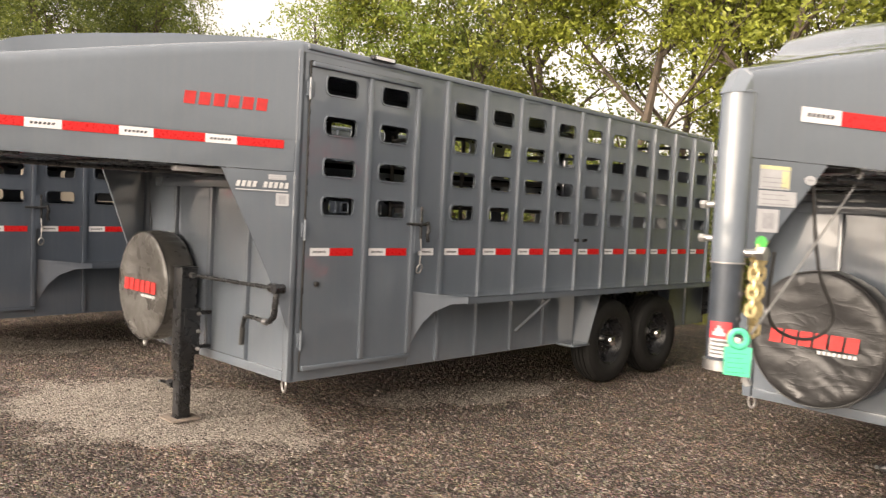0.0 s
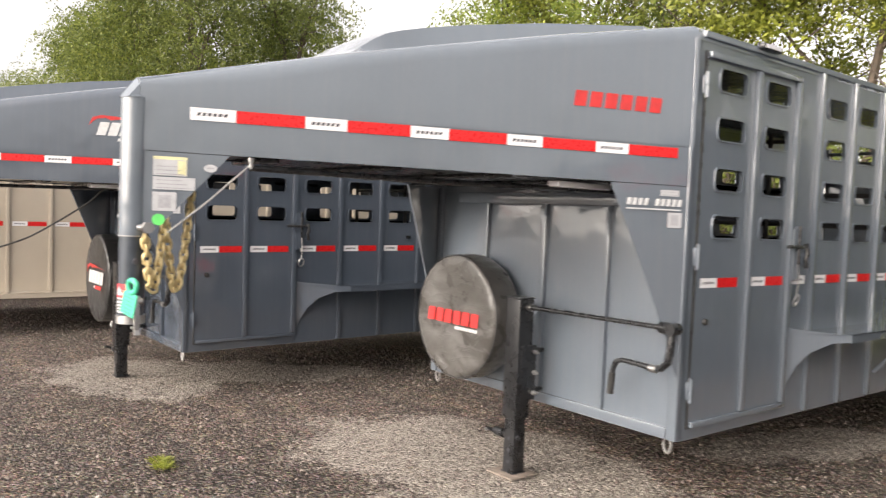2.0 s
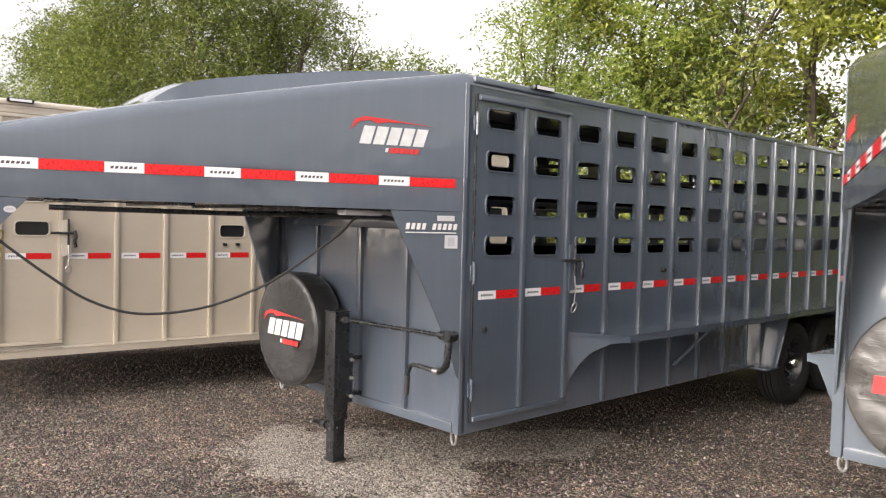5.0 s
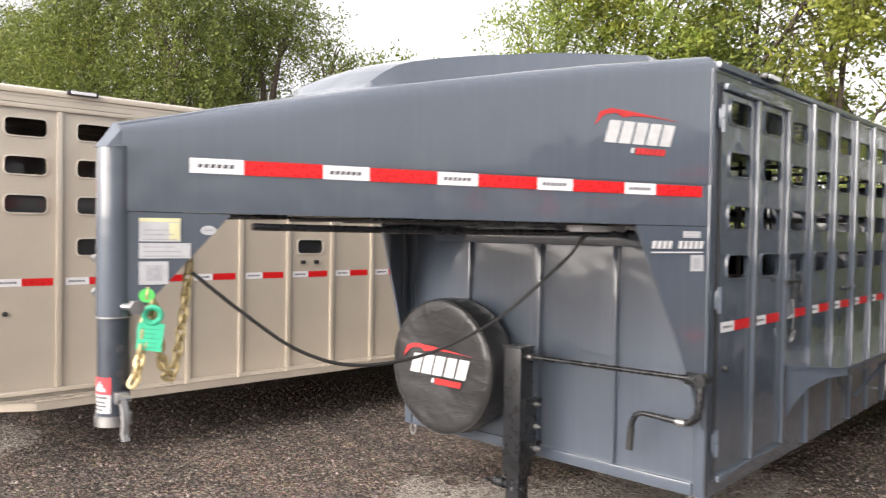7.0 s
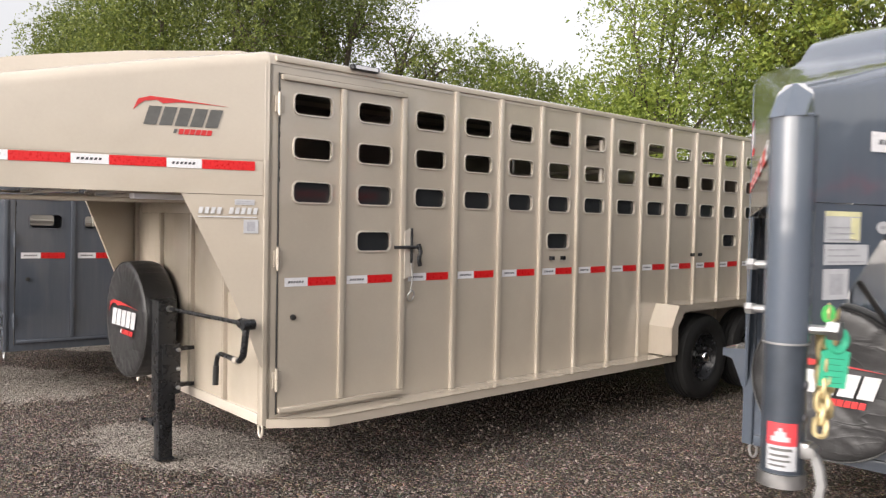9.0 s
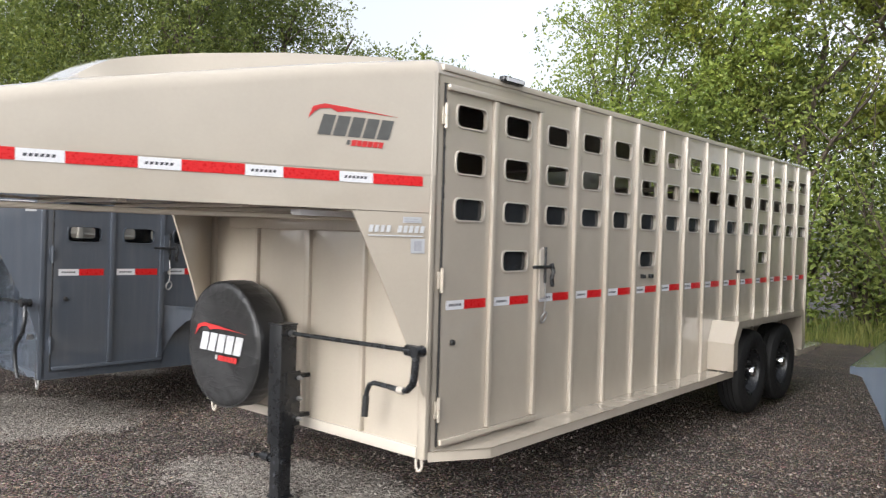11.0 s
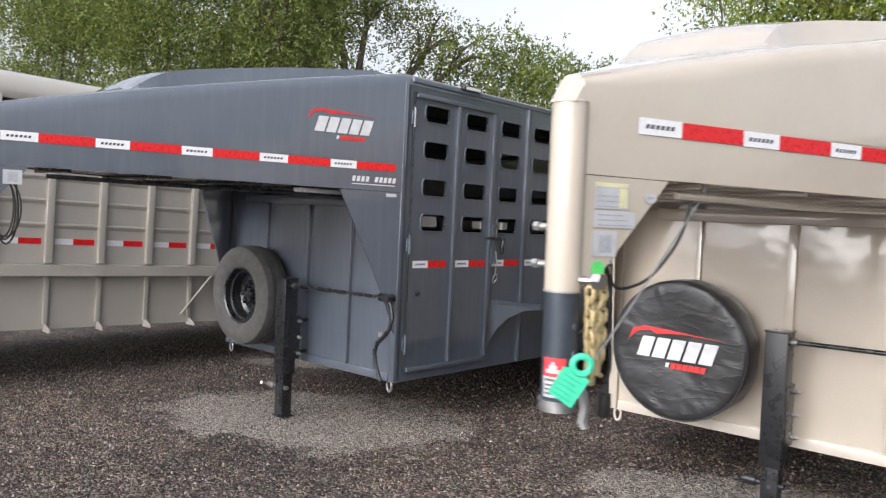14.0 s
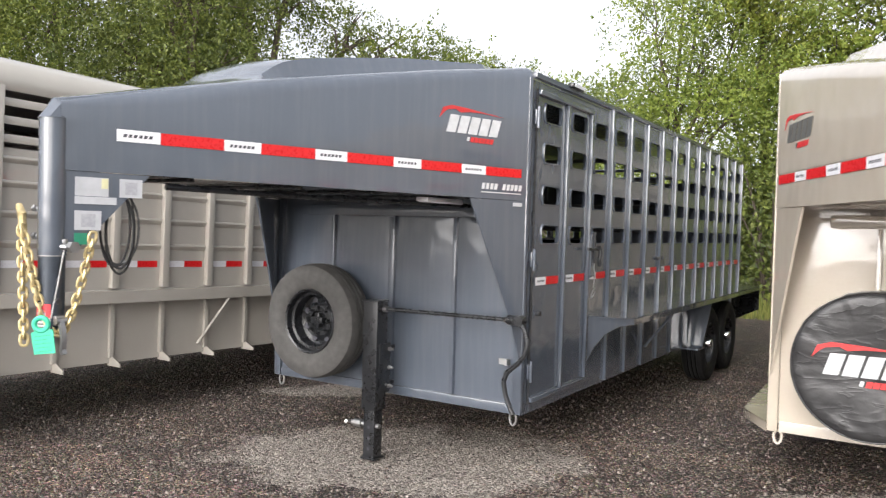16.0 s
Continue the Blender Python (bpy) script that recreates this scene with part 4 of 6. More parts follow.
    # rope ring under the front corners
    for s in (1, -1):
        bm = sweep(bmesh.new(), [(s * (HALF - 0.06) + 0.022 * math.cos(a), 0.0, 0.375 + (0.045 if math.sin(a) < 0 else 0.03) * math.sin(a)) for a in (2 * math.pi * k / 16 for k in range(16))], 0.008, 6, True)
        part("tie_ring", bm, trim if style != "shelf" else ZINC, t)
    # running gear
    if style == "shelf":
        xo, ya = 1.25, 1.34
        for s in (1, -1):
            g0, ya = (d1 + 0.02, 1.34) if s > 0 else (0.13, 0.22)
            bm = prism(bmesh.new(), [(s * HALF, g0, 0.895), (s * xo, ya, 0.895), (s * xo, length + 0.25, 0.895), (s * HALF, length + 0.25, 0.895)], (0, 0, -0.008))
            prism(bm, [(s * xo, ya, 0.895), (s * xo, length + 0.25, 0.895), (s * xo, length + 0.25, 0.845), (s * xo, ya, 0.845)], (-s * 0.008, 0, 0))
            part("fender_shelf", bm, mat, t)
            curve = [(0.0, 0.54), (0.07, 0.61), (0.2, 0.70), (0.4, 0.785), (0.7, 0.84), (1.0, 0.85), (1.0, 0.889), (0.0, 0.925)]
            q = [(s * (HALF + (xo - HALF) * u), g0 + (ya - g0) * u, z if s > 0 or z > 0.8 else z - 0.08) for u, z in curve]
            part("fender_gusset", prism(bmesh.new(), q, (0, 0.01, 0)), mat, t)
            w0 = wheels_y[0] - 0.47
            bm = prism(bmesh.new(), [(s * (HALF - 0.12), w0 + 0.03, 0.40), (s * (xo - 0.08), w0 + 0.03, 0.40), (s * (xo - 0.02), w0 + 0.10, 0.84), (s * (HALF - 0.12), w0 + 0.10, 0.84)], (0, 0.01, 0))
            box(bm, s * HALF, s * (xo - 0.06), w0 - 0.22, w0 + 0.04, 0.39, 0.41, 0.003)
            part("wheel_arch_front", bm, mat, t)
            # Wheel box backing, coloured black for the shade behind the wheels.
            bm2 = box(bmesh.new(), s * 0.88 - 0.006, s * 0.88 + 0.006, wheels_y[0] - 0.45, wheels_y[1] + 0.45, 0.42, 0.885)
            part("shaded_wheel_well", bm2, BLACK, t)
            bm = prism(bmesh.new(), [(s * HALF, length - 0.02, 0.48), (s * xo, length + 0.20, 0.60), (s * xo, length + 0.20, 0.845), (s * HALF, length - 0.02, 0.86)], (0, 0.01, 0))
            part("mud_flap", bm, BLACK, t)
        bm = sweep(bmesh.new(), [(HALF + 0.03, ribs[4] + 0.03, 0.56), (xo - 0.03, ribs[4] + 0.26, 0.85)], 0.013, 6)
        part("shelf_brace", bm, mat, t)
        wx = 1.045
    else:
        xo = 1.20
        for s in (1, -1):
            w0, w1 = wheels_y[0] - 0.50, wheels_y[1] + 0.50
            bm = prism(bmesh.new(), [(s * (HALF + 0.002), 0.0, 0.445), (s * xo, 0.30, 0.445), (s * xo, w0 + 0.02, 0.445), (s * (HALF + 0.002), w0 + 0.02, 0.445)], (0, 0, -0.008))
            prism(bm, [(s * (HALF + 0.002), 0.0, 0.445), (s * xo, 0.30, 0.445), (s * xo, 0.30, 0.39), (s * (HALF + 0.002), 0.0, 0.39)], (0, 0.01, 0))
            prism(bm, [(s * xo, 0.30, 0.445), (s * xo, w0 + 0.02, 0.445), (s * xo, w0 + 0.02, 0.39), (s * xo, 0.30, 0.39)], (-s * 0.008, 0, 0))
            part("running_board", bm, mat, t)
            bm = box(bmesh.new(), min(s * HALF, s * xo), max(s * HALF, s * xo), w1 + 0.02, length + 0.1, 0.39, 0.445, 0.004)
            part("rear_step", bm, mat, t)
            top = [(w0 - 0.12, 0.46), (w0 - 0.12, 0.70), (w0 - 0.02, 0.885), (w1 + 0.02, 0.885), (w1 + 0.06, 0.62), (w1 + 0.06, 0.46)]
            inn = [(y + (0.09 if y < wheels_y[0] else -0.07), z if z < 0.8 else z - 0.06) for y, z in top]
            poly = top + inn[::-1]
            bm = prism(bmesh.new(), [(s * (xo + 0.05), y, z) for y, z in poly], (-s * 0.008, 0, 0))
            for (ya_, za), (yb_, zb) in zip(top, top[1:]):
                prism(bm, [(s * HALF, ya_, za), (s * (xo + 0.05), ya_, za), (s * (xo + 0.05), yb_, zb), (s * HALF, yb_, zb)], (0, 0.004, -0.006))
            part("fender", bm, mat, t)
        wx = 1.11
    for s in (1, -1):
        for y in wheels_y:
            wheel(t, s * wx, y, 0.385, s)
    for y in wheels_y:
        part("axle", sweep(bmesh.new(), [(-wx, y, 0.385), (wx, y, 0.385)], 0.04, 10), BLACK, t)
    # spare wheel
    if cover:
        tyre_cover(t, cover, logo, crease=1.0 if logo == "block" else 0.5)
    elif spare:
        wheel(t, -0.47, -0.17, 0.86, 1, True, True)
    jack(t, leg_bottom, handle)
    if pad:
        part("leg_pad", box(bmesh.new(), -0.06, 0.15, -0.31, -0.10, leg_bottom - 0.003, leg_bottom + 0.008, 0.003), PAD, t, "dusty steel pad under the leg")
    return t


def placed(name, bm, mat, place, label, cat, sharp=40):
    ob = finish(name, bm, mat, None, label, sharp)
    ob.matrix_basis = place
    return tagged(ob, label, cat)


def hang_tag(place, x, y, z, turn=0.0, face=38):
    """A green plastic tag with its round eye and printed lines, hung on the coupler."""
    top = new("hang_tag")
    top.matrix_basis = place @ pose(x, y, z, 0, turn, face) @ Matrix.Scale(0.78, 4)
    tagged(top, "green plastic tag hung on the coupler", "tag")
    bm = prism(bmesh.new(), [(-0.05, 0, -0.10), (0.05, 0, -0.105), (0.053, 0, 0.012), (0.02, 0, 0.018), (-0.02, 0, 0.018), (-0.052, 0, 0.008)], (0, -0.006, 0))
    part("plate", bm, GREEN, top)
    ring = [(0.032 * math.cos(a), -0.002, 0.045 + 0.032 * math.sin(a)) for a in (2 * math.pi * k / 18 for k in range(18))]
    part("eye", sweep(bmesh.new(), ring, 0.013, 8, True), GREEN, top)
    for k in range(5):
        bm = box(bmesh.new(), -0.038, 0.034 - 0.012 * (k % 2), -0.0068, -0.005, -0.09 + 0.019 * k, -0.088 + 0.019 * k)
        part("print_line", bm, GREEN_DARK, top)


def breakaway(place, ax, ay, az, bx, by, bz):
    bm = sweep(bmesh.new(), [(ax, ay, az), ((ax + bx) / 2, (ay + by) / 2, (az + bz) / 2 - 0.008), (bx, by, bz)], 0.0036, 6)
    lathe(bm, [(-0.018, 0.007), (0.008, 0.007), (0.010, 0.011), (0.026, 0.011)], (ax, ay, az), "z", 10)
    placed("breakaway_cable", bm, DULL, place, "thin grey steel wire below the neck", "cable")


def cord(place, pts, r=0.008, label="black rubber cable hung on the neck"):
    """A smooth cable through pts."""
    P = [Vector(p) for p in pts]
    fine = []
    for i in range(len(P) - 1):
        p0, p1, p2, p3 = P[max(i - 1, 0)], P[i], P[i + 1], P[min(i + 2, len(P) - 1)]
        for k in range(8):
            t = k / 8
            fine.append(0.5 * ((2 * p1) + (p2 - p0) * t + (2 * p0 - 5 * p1 + 4 * p2 - p3) * t * t + (3 * p1 - 3 * p2 + p3 - p0) * t ** 3))
    fine.append(P[-1])
    placed("cable", sweep(bmesh.new(), fine, r, 7), CABLE, place, label, "cable")

# ---- ground ----
def ground_material():
    m, nt, p = material("gravel_ground")
    tc = nt.nodes.new("ShaderNodeTexCoord")
    v = nt.nodes.new("ShaderNodeTexVoronoi")
    v.inputs["Scale"].default_value = 82
    link(nt, tc.outputs["Object"], v.inputs["Vector"])
    v2 = nt.nodes.new("ShaderNodeTexVoronoi")
    v2.inputs["Scale"].default_value = 130
    link(nt, tc.outputs["Object"], v2.inputs["Vector"])
    big = noise_tex(nt, 0.5, 5)
    fine = noise_tex(nt, 22, 5)
    stones = ramp(nt, v.outputs["Color"], [(0.0, (0.009, 0.0075, 0.0073)), (0.45, (0.058, 0.046, 0.041)), (0.75, (0.158, 0.131, 0.118)), (1.0, (0.38, 0.338, 0.305))])
    c = mix(nt, 0.5, stones.outputs[0], v2.outputs["Color"], "SOFT_LIGHT")
    tone = ramp(nt, big.outputs[0], [(0.3, (0.72, 0.72, 0.73)), (0.7, (1.35, 1.26, 1.2))])
    c = mix(nt, 1.0, c, tone.outputs[0], "MULTIPLY")
    mid = noise_tex(nt, 7.0, 6, rough=0.7)
    clod = ramp(nt, mid.outputs[0], [(0.36, (0.62, 0.60, 0.60)), (0.5, (1.0, 0.98, 0.96)), (0.64, (1.5, 1.42, 1.34))])
    c = mix(nt, 1.0, c, clod.outputs[0], "MULTIPLY")
    trk = nt.nodes.new("ShaderNodeMapping")
    trk.inputs["Rotation"].default_value = (0, 0, radians(-20))
    trk.inputs["Scale"].default_value = (0.22, 2.6, 1)
    link(nt, tc.outputs["Object"], trk.inputs[0])
    tn = nt.nodes.new("ShaderNodeTexNoise")
    tn.inputs["Scale"].default_value, tn.inputs["Detail"].default_value = 1.0, 4.0
    link(nt, trk.outputs[0], tn.inputs["Vector"])
    tracks = ramp(nt, tn.outputs[0], [(0.38, (0.82, 0.82, 0.83)), (0.52, (1.02, 1.0, 0.99)), (0.66, (1.3, 1.25, 1.19))])
    c = mix(nt, 1.0, c, tracks.outputs[0], "MULTIPLY")
    # pale crushed patches and drying tracks
    mask = None
    for x, y, rx, ry, a in PATCHES:
        mp = nt.nodes.new("ShaderNodeMapping")
        mp.vector_type = "TEXTURE"
        mp.inputs["Location"].default_value = (x, y, 0)
        mp.inputs["Rotation"].default_value = (0, 0, radians(a))
        mp.inputs["Scale"].default_value = (rx, ry, 1)
        link(nt, tc.outputs["Object"], mp.inputs[0])
        ln = nt.nodes.new("ShaderNodeVectorMath")
        ln.operation = "LENGTH"
        link(nt, mp.outputs[0], ln.inputs[0])
        mm = nt.nodes.new("ShaderNodeMath")
        mm.operation = "SUBTRACT"
        mm.inputs[0].default_value = 1.0
        link(nt, ln.outputs["Value"], mm.inputs[1])
        if mask is None:
            mask = mm.outputs[0]
        else:
            mx = nt.nodes.new("ShaderNodeMath")
            mx.operation = "MAXIMUM"
            link(nt, mask, mx.inputs[0])
            link(nt, mm.outputs[0], mx.inputs[1])
            mask = mx.outputs[0]
    wob = noise_tex(nt, 2.2, 7, rough=0.7)
    ad = nt.nodes.new("ShaderNodeMath")
    ad.operation = "MULTIPLY_ADD"
    ad.inputs[1].default_value = 1.6
    link(nt, wob.outputs[0], ad.inputs[0])
    link(nt, mask, ad.inputs[2])
    mr = ramp(nt, ad.outputs[0], [(0.76, (0, 0, 0)), (1.12, (0.88, 0.88, 0.88))])
    sand = ramp(nt, fine.outputs[0], [(0.30, (0.225, 0.195, 0.168)), (0.70, (0.48, 0.43, 0.375))])
    grit = ramp(nt, v2.outputs["Color"], [(0.0, (0.10, 0.088, 0.077)), (0.35, (0.27, 0.24, 0.21)), (0.7, (0.45, 0.41, 0.365)), (1.0, (0.72, 0.67, 0.61))])
    sand2 = mix(nt, 0.62, sand.outputs[0], grit.outputs[0])
    chance = nt.nodes.new("ShaderNodeSeparateColor")
    link(nt, v.outputs["Color"], chance.inputs[0])
    pick = nt.nodes.new("ShaderNodeMath")
    pick.operation = "GREATER_THAN"
    link(nt, mr.outputs[0], pick.inputs[0])
    link(nt, chance.outputs[2], pick.inputs[1])
    c = mix(nt, pick.outputs[0], c, sand2)
    link(nt, c, p.inputs["Base Color"])
    p.inputs["Roughness"].default_value = 0.6
    height = None
    for vor, k in ((v, 0.95), (v2, 0.5)):
        off = nt.nodes.new("ShaderNodeVectorMath")
        off.operation = "SUBTRACT"
        link(nt, tc.outputs["Object"], off.inputs[0])
        link(nt, vor.outputs["Position"], off.inputs[1])
        way = nt.nodes.new("ShaderNodeVectorMath")
        way.operation = "MULTIPLY_ADD"
        way.inputs[1].default_value, way.inputs[2].default_value = (2 * k,) * 3, (-k,) * 3
        link(nt, vor.outputs["Color"], way.inputs[0])
        dot = nt.nodes.new("ShaderNodeVectorMath")
        dot.operation = "DOT_PRODUCT"
        link(nt, off.outputs[0], dot.inputs[0])
        link(nt, way.outputs[0], dot.inputs[1])
        dome = nt.nodes.new("ShaderNodeMath")
        dome.operation = "MULTIPLY_ADD"
        dome.inputs[1].default_value = -0.007 * k
        link(nt, vor.outputs["Distance"], dome.inputs[0])
        link(nt, dot.outputs["Value"], dome.inputs[2])
        if height is None:
            height = dome.outputs[0]
        else:
            both = nt.nodes.new("ShaderNodeMath")
            link(nt, height, both.inputs[0])
            link(nt, dome.outputs[0], both.inputs[1])
            height = both.outputs[0]
    bump(nt, p, height, 1.0, 1.0)
    return m


PATCHES = [(-5.2, 2.55, 1.35, 0.85, 20), (-4.2, 4.9, 1.1, 0.35, 75), (-8.5, 1.5, 1.0, 0.7, 20), (-8.2, 2.5, 1.1, 0.5, 60), (-12.6, -0.35, 0.9, 0.5, 20), (-15.55, -0.75, 1.25, 0.85, 25), (-0.9, 3.2, 1.0, 0.6, 10), (-17.0, 0.8, 0.9, 0.3, 40)]
GRAVEL = ground_material()


def bumpy(x, y):
    near = max(0.0, 1 - abs(math.hypot(x + 8, y - 2)) / 30)
    return 0.012 * noise.noise((x * 0.7, y * 0.7, 0)) * near - 0.012


bm = bmesh.new()
xs = [-900, -300, -120, -60] + [-40 + 1.0 * k for k in range(61)] + [40, 90, 300, 900]
ys = [-900, -300, -90, -40] + [-20 + 1.0 * k for k in range(61)] + [60, 120, 300, 900]
grid = [[bm.verts.new((x, y, bumpy(x, y))) for x in xs] for y in ys]
for a, b in zip(grid, grid[1:]):
    for k in range(len(xs) - 1):
        bm.faces.new((a[k], a[k + 1], b[k + 1], b[k]))
ground = finish("ground", bm, GRAVEL)
tagged(ground, "dark crushed gravel yard with pale patches", "ground", kind="structure")

# ---- the row of trailers ----
full = lambda i, w: (0, 1, 2, 3) if w > 0.35 else ()


def ribs_of(first, second, start, count, pitch=0.43):
    return [first, second] + [start + pitch * k for k in range(count + 1)]


P_Z = pose(-0.975, 4.86, 0.01, 0, 0, -4.5)
P_A = pose(-4.908, 2.762, 0.0, 0, 0, -0.1)
P_B = pose(-8.528, 1.562, -0.054, 0.775, 0, 0.4)
P_C = pose(-12.399, -0.375, -0.012, 0.64, 0, -3.75)
P_D = pose(-15.747, -0.753, -0.007, 0, 0, -4.5)
ra = ribs_of(0.53, 0.985, 1.265, 10)
stock_trailer("dark grey livestock trailer with a black covered spare wheel", P_Z, GREY, TRIM_GREY, ra, 5.57, full, logo="block", cover=VINYL)
stock_trailer("grey gooseneck livestock trailer with a dusty covered spare wheel", P_A, GREY, TRIM_GREY, ra, 5.57, full, stubs=(2.98,), pad=True, tape_at=-0.09, logo="block", cover=VINYL_DUSTY)
rb = [0.47, 0.93] + [0.93 + 0.43 * k for k in range(1, 13)]
stock_trailer("dark grey gooseneck livestock trailer with a hanging black cable", P_B, GREY_DARK, TRIM_GREY, rb, 6.09, full, stubs=(2.1,), logo="wing", cover=VINYL, wheels_y=(4.25, 5.11), leg_bottom=0.06)
rc = [0.475, 0.955] + [0.955 + 0.43 * k for k in range(1, 14)]
stock_trailer("tan gooseneck livestock trailer with running boards and smoked panes", P_C, TAN, TRIM_TAN, rc, 6.55, stubs=(2.38, 4.36), rows=lambda i, w: (0, 1, 2, 3) if i in (3, 9) else (0, 1, 2), panes=(2, 3), logo="wing", cover=VINYL,
              handle="tan", style="board", wheels_y=(4.33, 5.19), leg_bottom=0.02, inside=TAN, far_rows=(1,))
rd = [0.50, 0.945] + [0.945 + 0.43 * k for k in range(1, 13)]
stock_trailer("weathered grey livestock trailer with a bare spare wheel", P_D, GREY_WORN, TRIM_GREY, rd, 6.1, full, stubs=(2.6,), logo="wing", spare=True, handle="hanging", wheels_y=(4.2, 5.06), stickers="low", leg_bottom=0.01, far_rows=(3,))

# chains, tags and cables on the necks
LOOPS = [(((0.196, -2.43, 1.19), (0.155, -2.335, 1.46)), 0.06), (((0.148, -2.325, 1.46), (0.10, -2.17, 1.50)), 0.36)]
HUNG = {0: LOOPS,
        1: [(((0.185, -2.40, 1.40), (0.165, -2.315, 1.43)), 0.26), (((0.16, -2.31, 1.43), (0.11, -2.19, 1.53)), 0.33)],
        2: [(((0.185, -2.41, 1.14), (0.165, -2.33, 1.44)), 0.09), (((0.155, -2.32, 1.45), (0.13, -2.17, 1.53)), 0.34)],
        3: [(((0.185, -2.40, 1.39), (0.165, -2.315, 1.43)), 0.31), (((0.16, -2.31, 1.43), (0.11, -2.18, 1.53)), 0.38)]}
for k, P in enumerate((P_Z, P_A, P_B, P_C)):
    safety_chain("gold-coloured steel safety chain hung below the neck", HUNG[k], P)
safety_chain("gold-coloured steel chain hooked round the coupler", [(((0.075, -2.525, 1.49), (0.225, -2.32, 1.45)), 0.42), (((0.01, -2.49, 1.49), (0.06, -2.50, 1.02)), 0.0)], P_D)
placed("chain_hook", sweep(bmesh.new(), [(0.01, -2.48, 1.47), (0.005, -2.49, 1.52), (0.03, -2.51, 1.55), (0.065, -2.515, 1.52), (0.06, -2.515, 1.48)], 0.014, 8), GOLD, P_D, "gold-coloured chain hook on the coupler", "hook")
hang_tag(P_Z, 0.20, -2.50, 1.095)
hang_tag(P_A, 0.225, -2.455, 1.135, 14, 20)
hang_tag(P_B, 0.19, -2.335, 1.33, 6, 60)
hang_tag(P_C, 0.20, -2.485, 1.135, 30)
hang_tag(P_D, 0.185, -2.50, 1.065, -8)
for P in (P_Z, P_C):
    breakaway(P, 0.28, -1.86, 1.665, 0.20, -2.42, 1.14)
for P in (P_A,):
    breakaway(P, 0.33, -2.03, 1.665, 0.25, -2.33, 1.38)
breakaway(P_D, 0.16, -2.40, 1.40, 0.19, -2.47, 1.12)
cord(P_B, [(0.20, -2.2, 1.50), (0.25, -2.01, 1.34), (0.30, -1.83, 1.21), (0.36, -1.62, 1.14), (0.435, -1.34, 1.155), (0.507, -1.08, 1.24), (0.56, -0.9, 1.34), (0.63, -0.62, 1.54), (0.66, -0.52, 1.64), (0.69, -0.38, 1.66), (0.72, -0.26, 1.635)], 0.007)
cord(P_Z, [(0.22, -2.1, 1.65), (0.24, -2.05, 1.35), (0.26, -1.95, 1.18), (0.22, -2.0, 1.10), (0.18, -2.15, 1.12), (0.17, -2.25, 1.2), (0.2, -2.3, 1.4)], 0.006)
cord(P_C, [(0.27, -1.92, 1.66), (0.25, -1.96, 1.52), (0.20, -2.04, 1.40), (0.16, -2.12, 1.36), (0.14, -2.18, 1.37), (0.13, -2.22, 1.45)], 0.005)
cord(P_C, [(0.13, -2.27, 1.48), (0.15, -2.28, 1.38), (0.14, -2.24, 1.40), (0.12, -2.20, 1.48), (0.13, -2.19, 1.35), (0.15, -2.20, 1.20), (0.17, -2.23, 1.13), (0.18, -2.27, 1.08)], 0.0055)
bm = lathe(bmesh.new(), [(-0.05, 0.016), (-0.045, 0.02), (0.02, 0.02), (0.025, 0.012), (0.05, 0.009)], (0.183, -2.28, 1.03), "z", 14)
placed("cable_plug", bm, CABLE, P_C, "round black plug hung on the trailer cable", "plug")
rr = random.Random(8)
coil = []
for turn in range(4):
    w, h, dx, dz = 0.04 + rr.uniform(-0.012, 0.012), 0.15 + rr.uniform(-0.02, 0.025), rr.uniform(-0.012, 0.012), rr.uniform(-0.02, 0.02)
    for k in range(12):
        a = 2 * math.pi * k / 12 + math.pi / 2
        coil.append((0.185 + dx + w * math.cos(a), -2.19 + 1.4 * w * math.cos(a) + 0.008 * turn, 1.47 + dz * (1 - math.sin(a)) + h * math.sin(a)))
cord(P_D, [(0.17, -2.22, 1.68)] + coil + [(0.17, -2.27, 1.62)], 0.005, "coiled black cable hung behind the neck gusset")


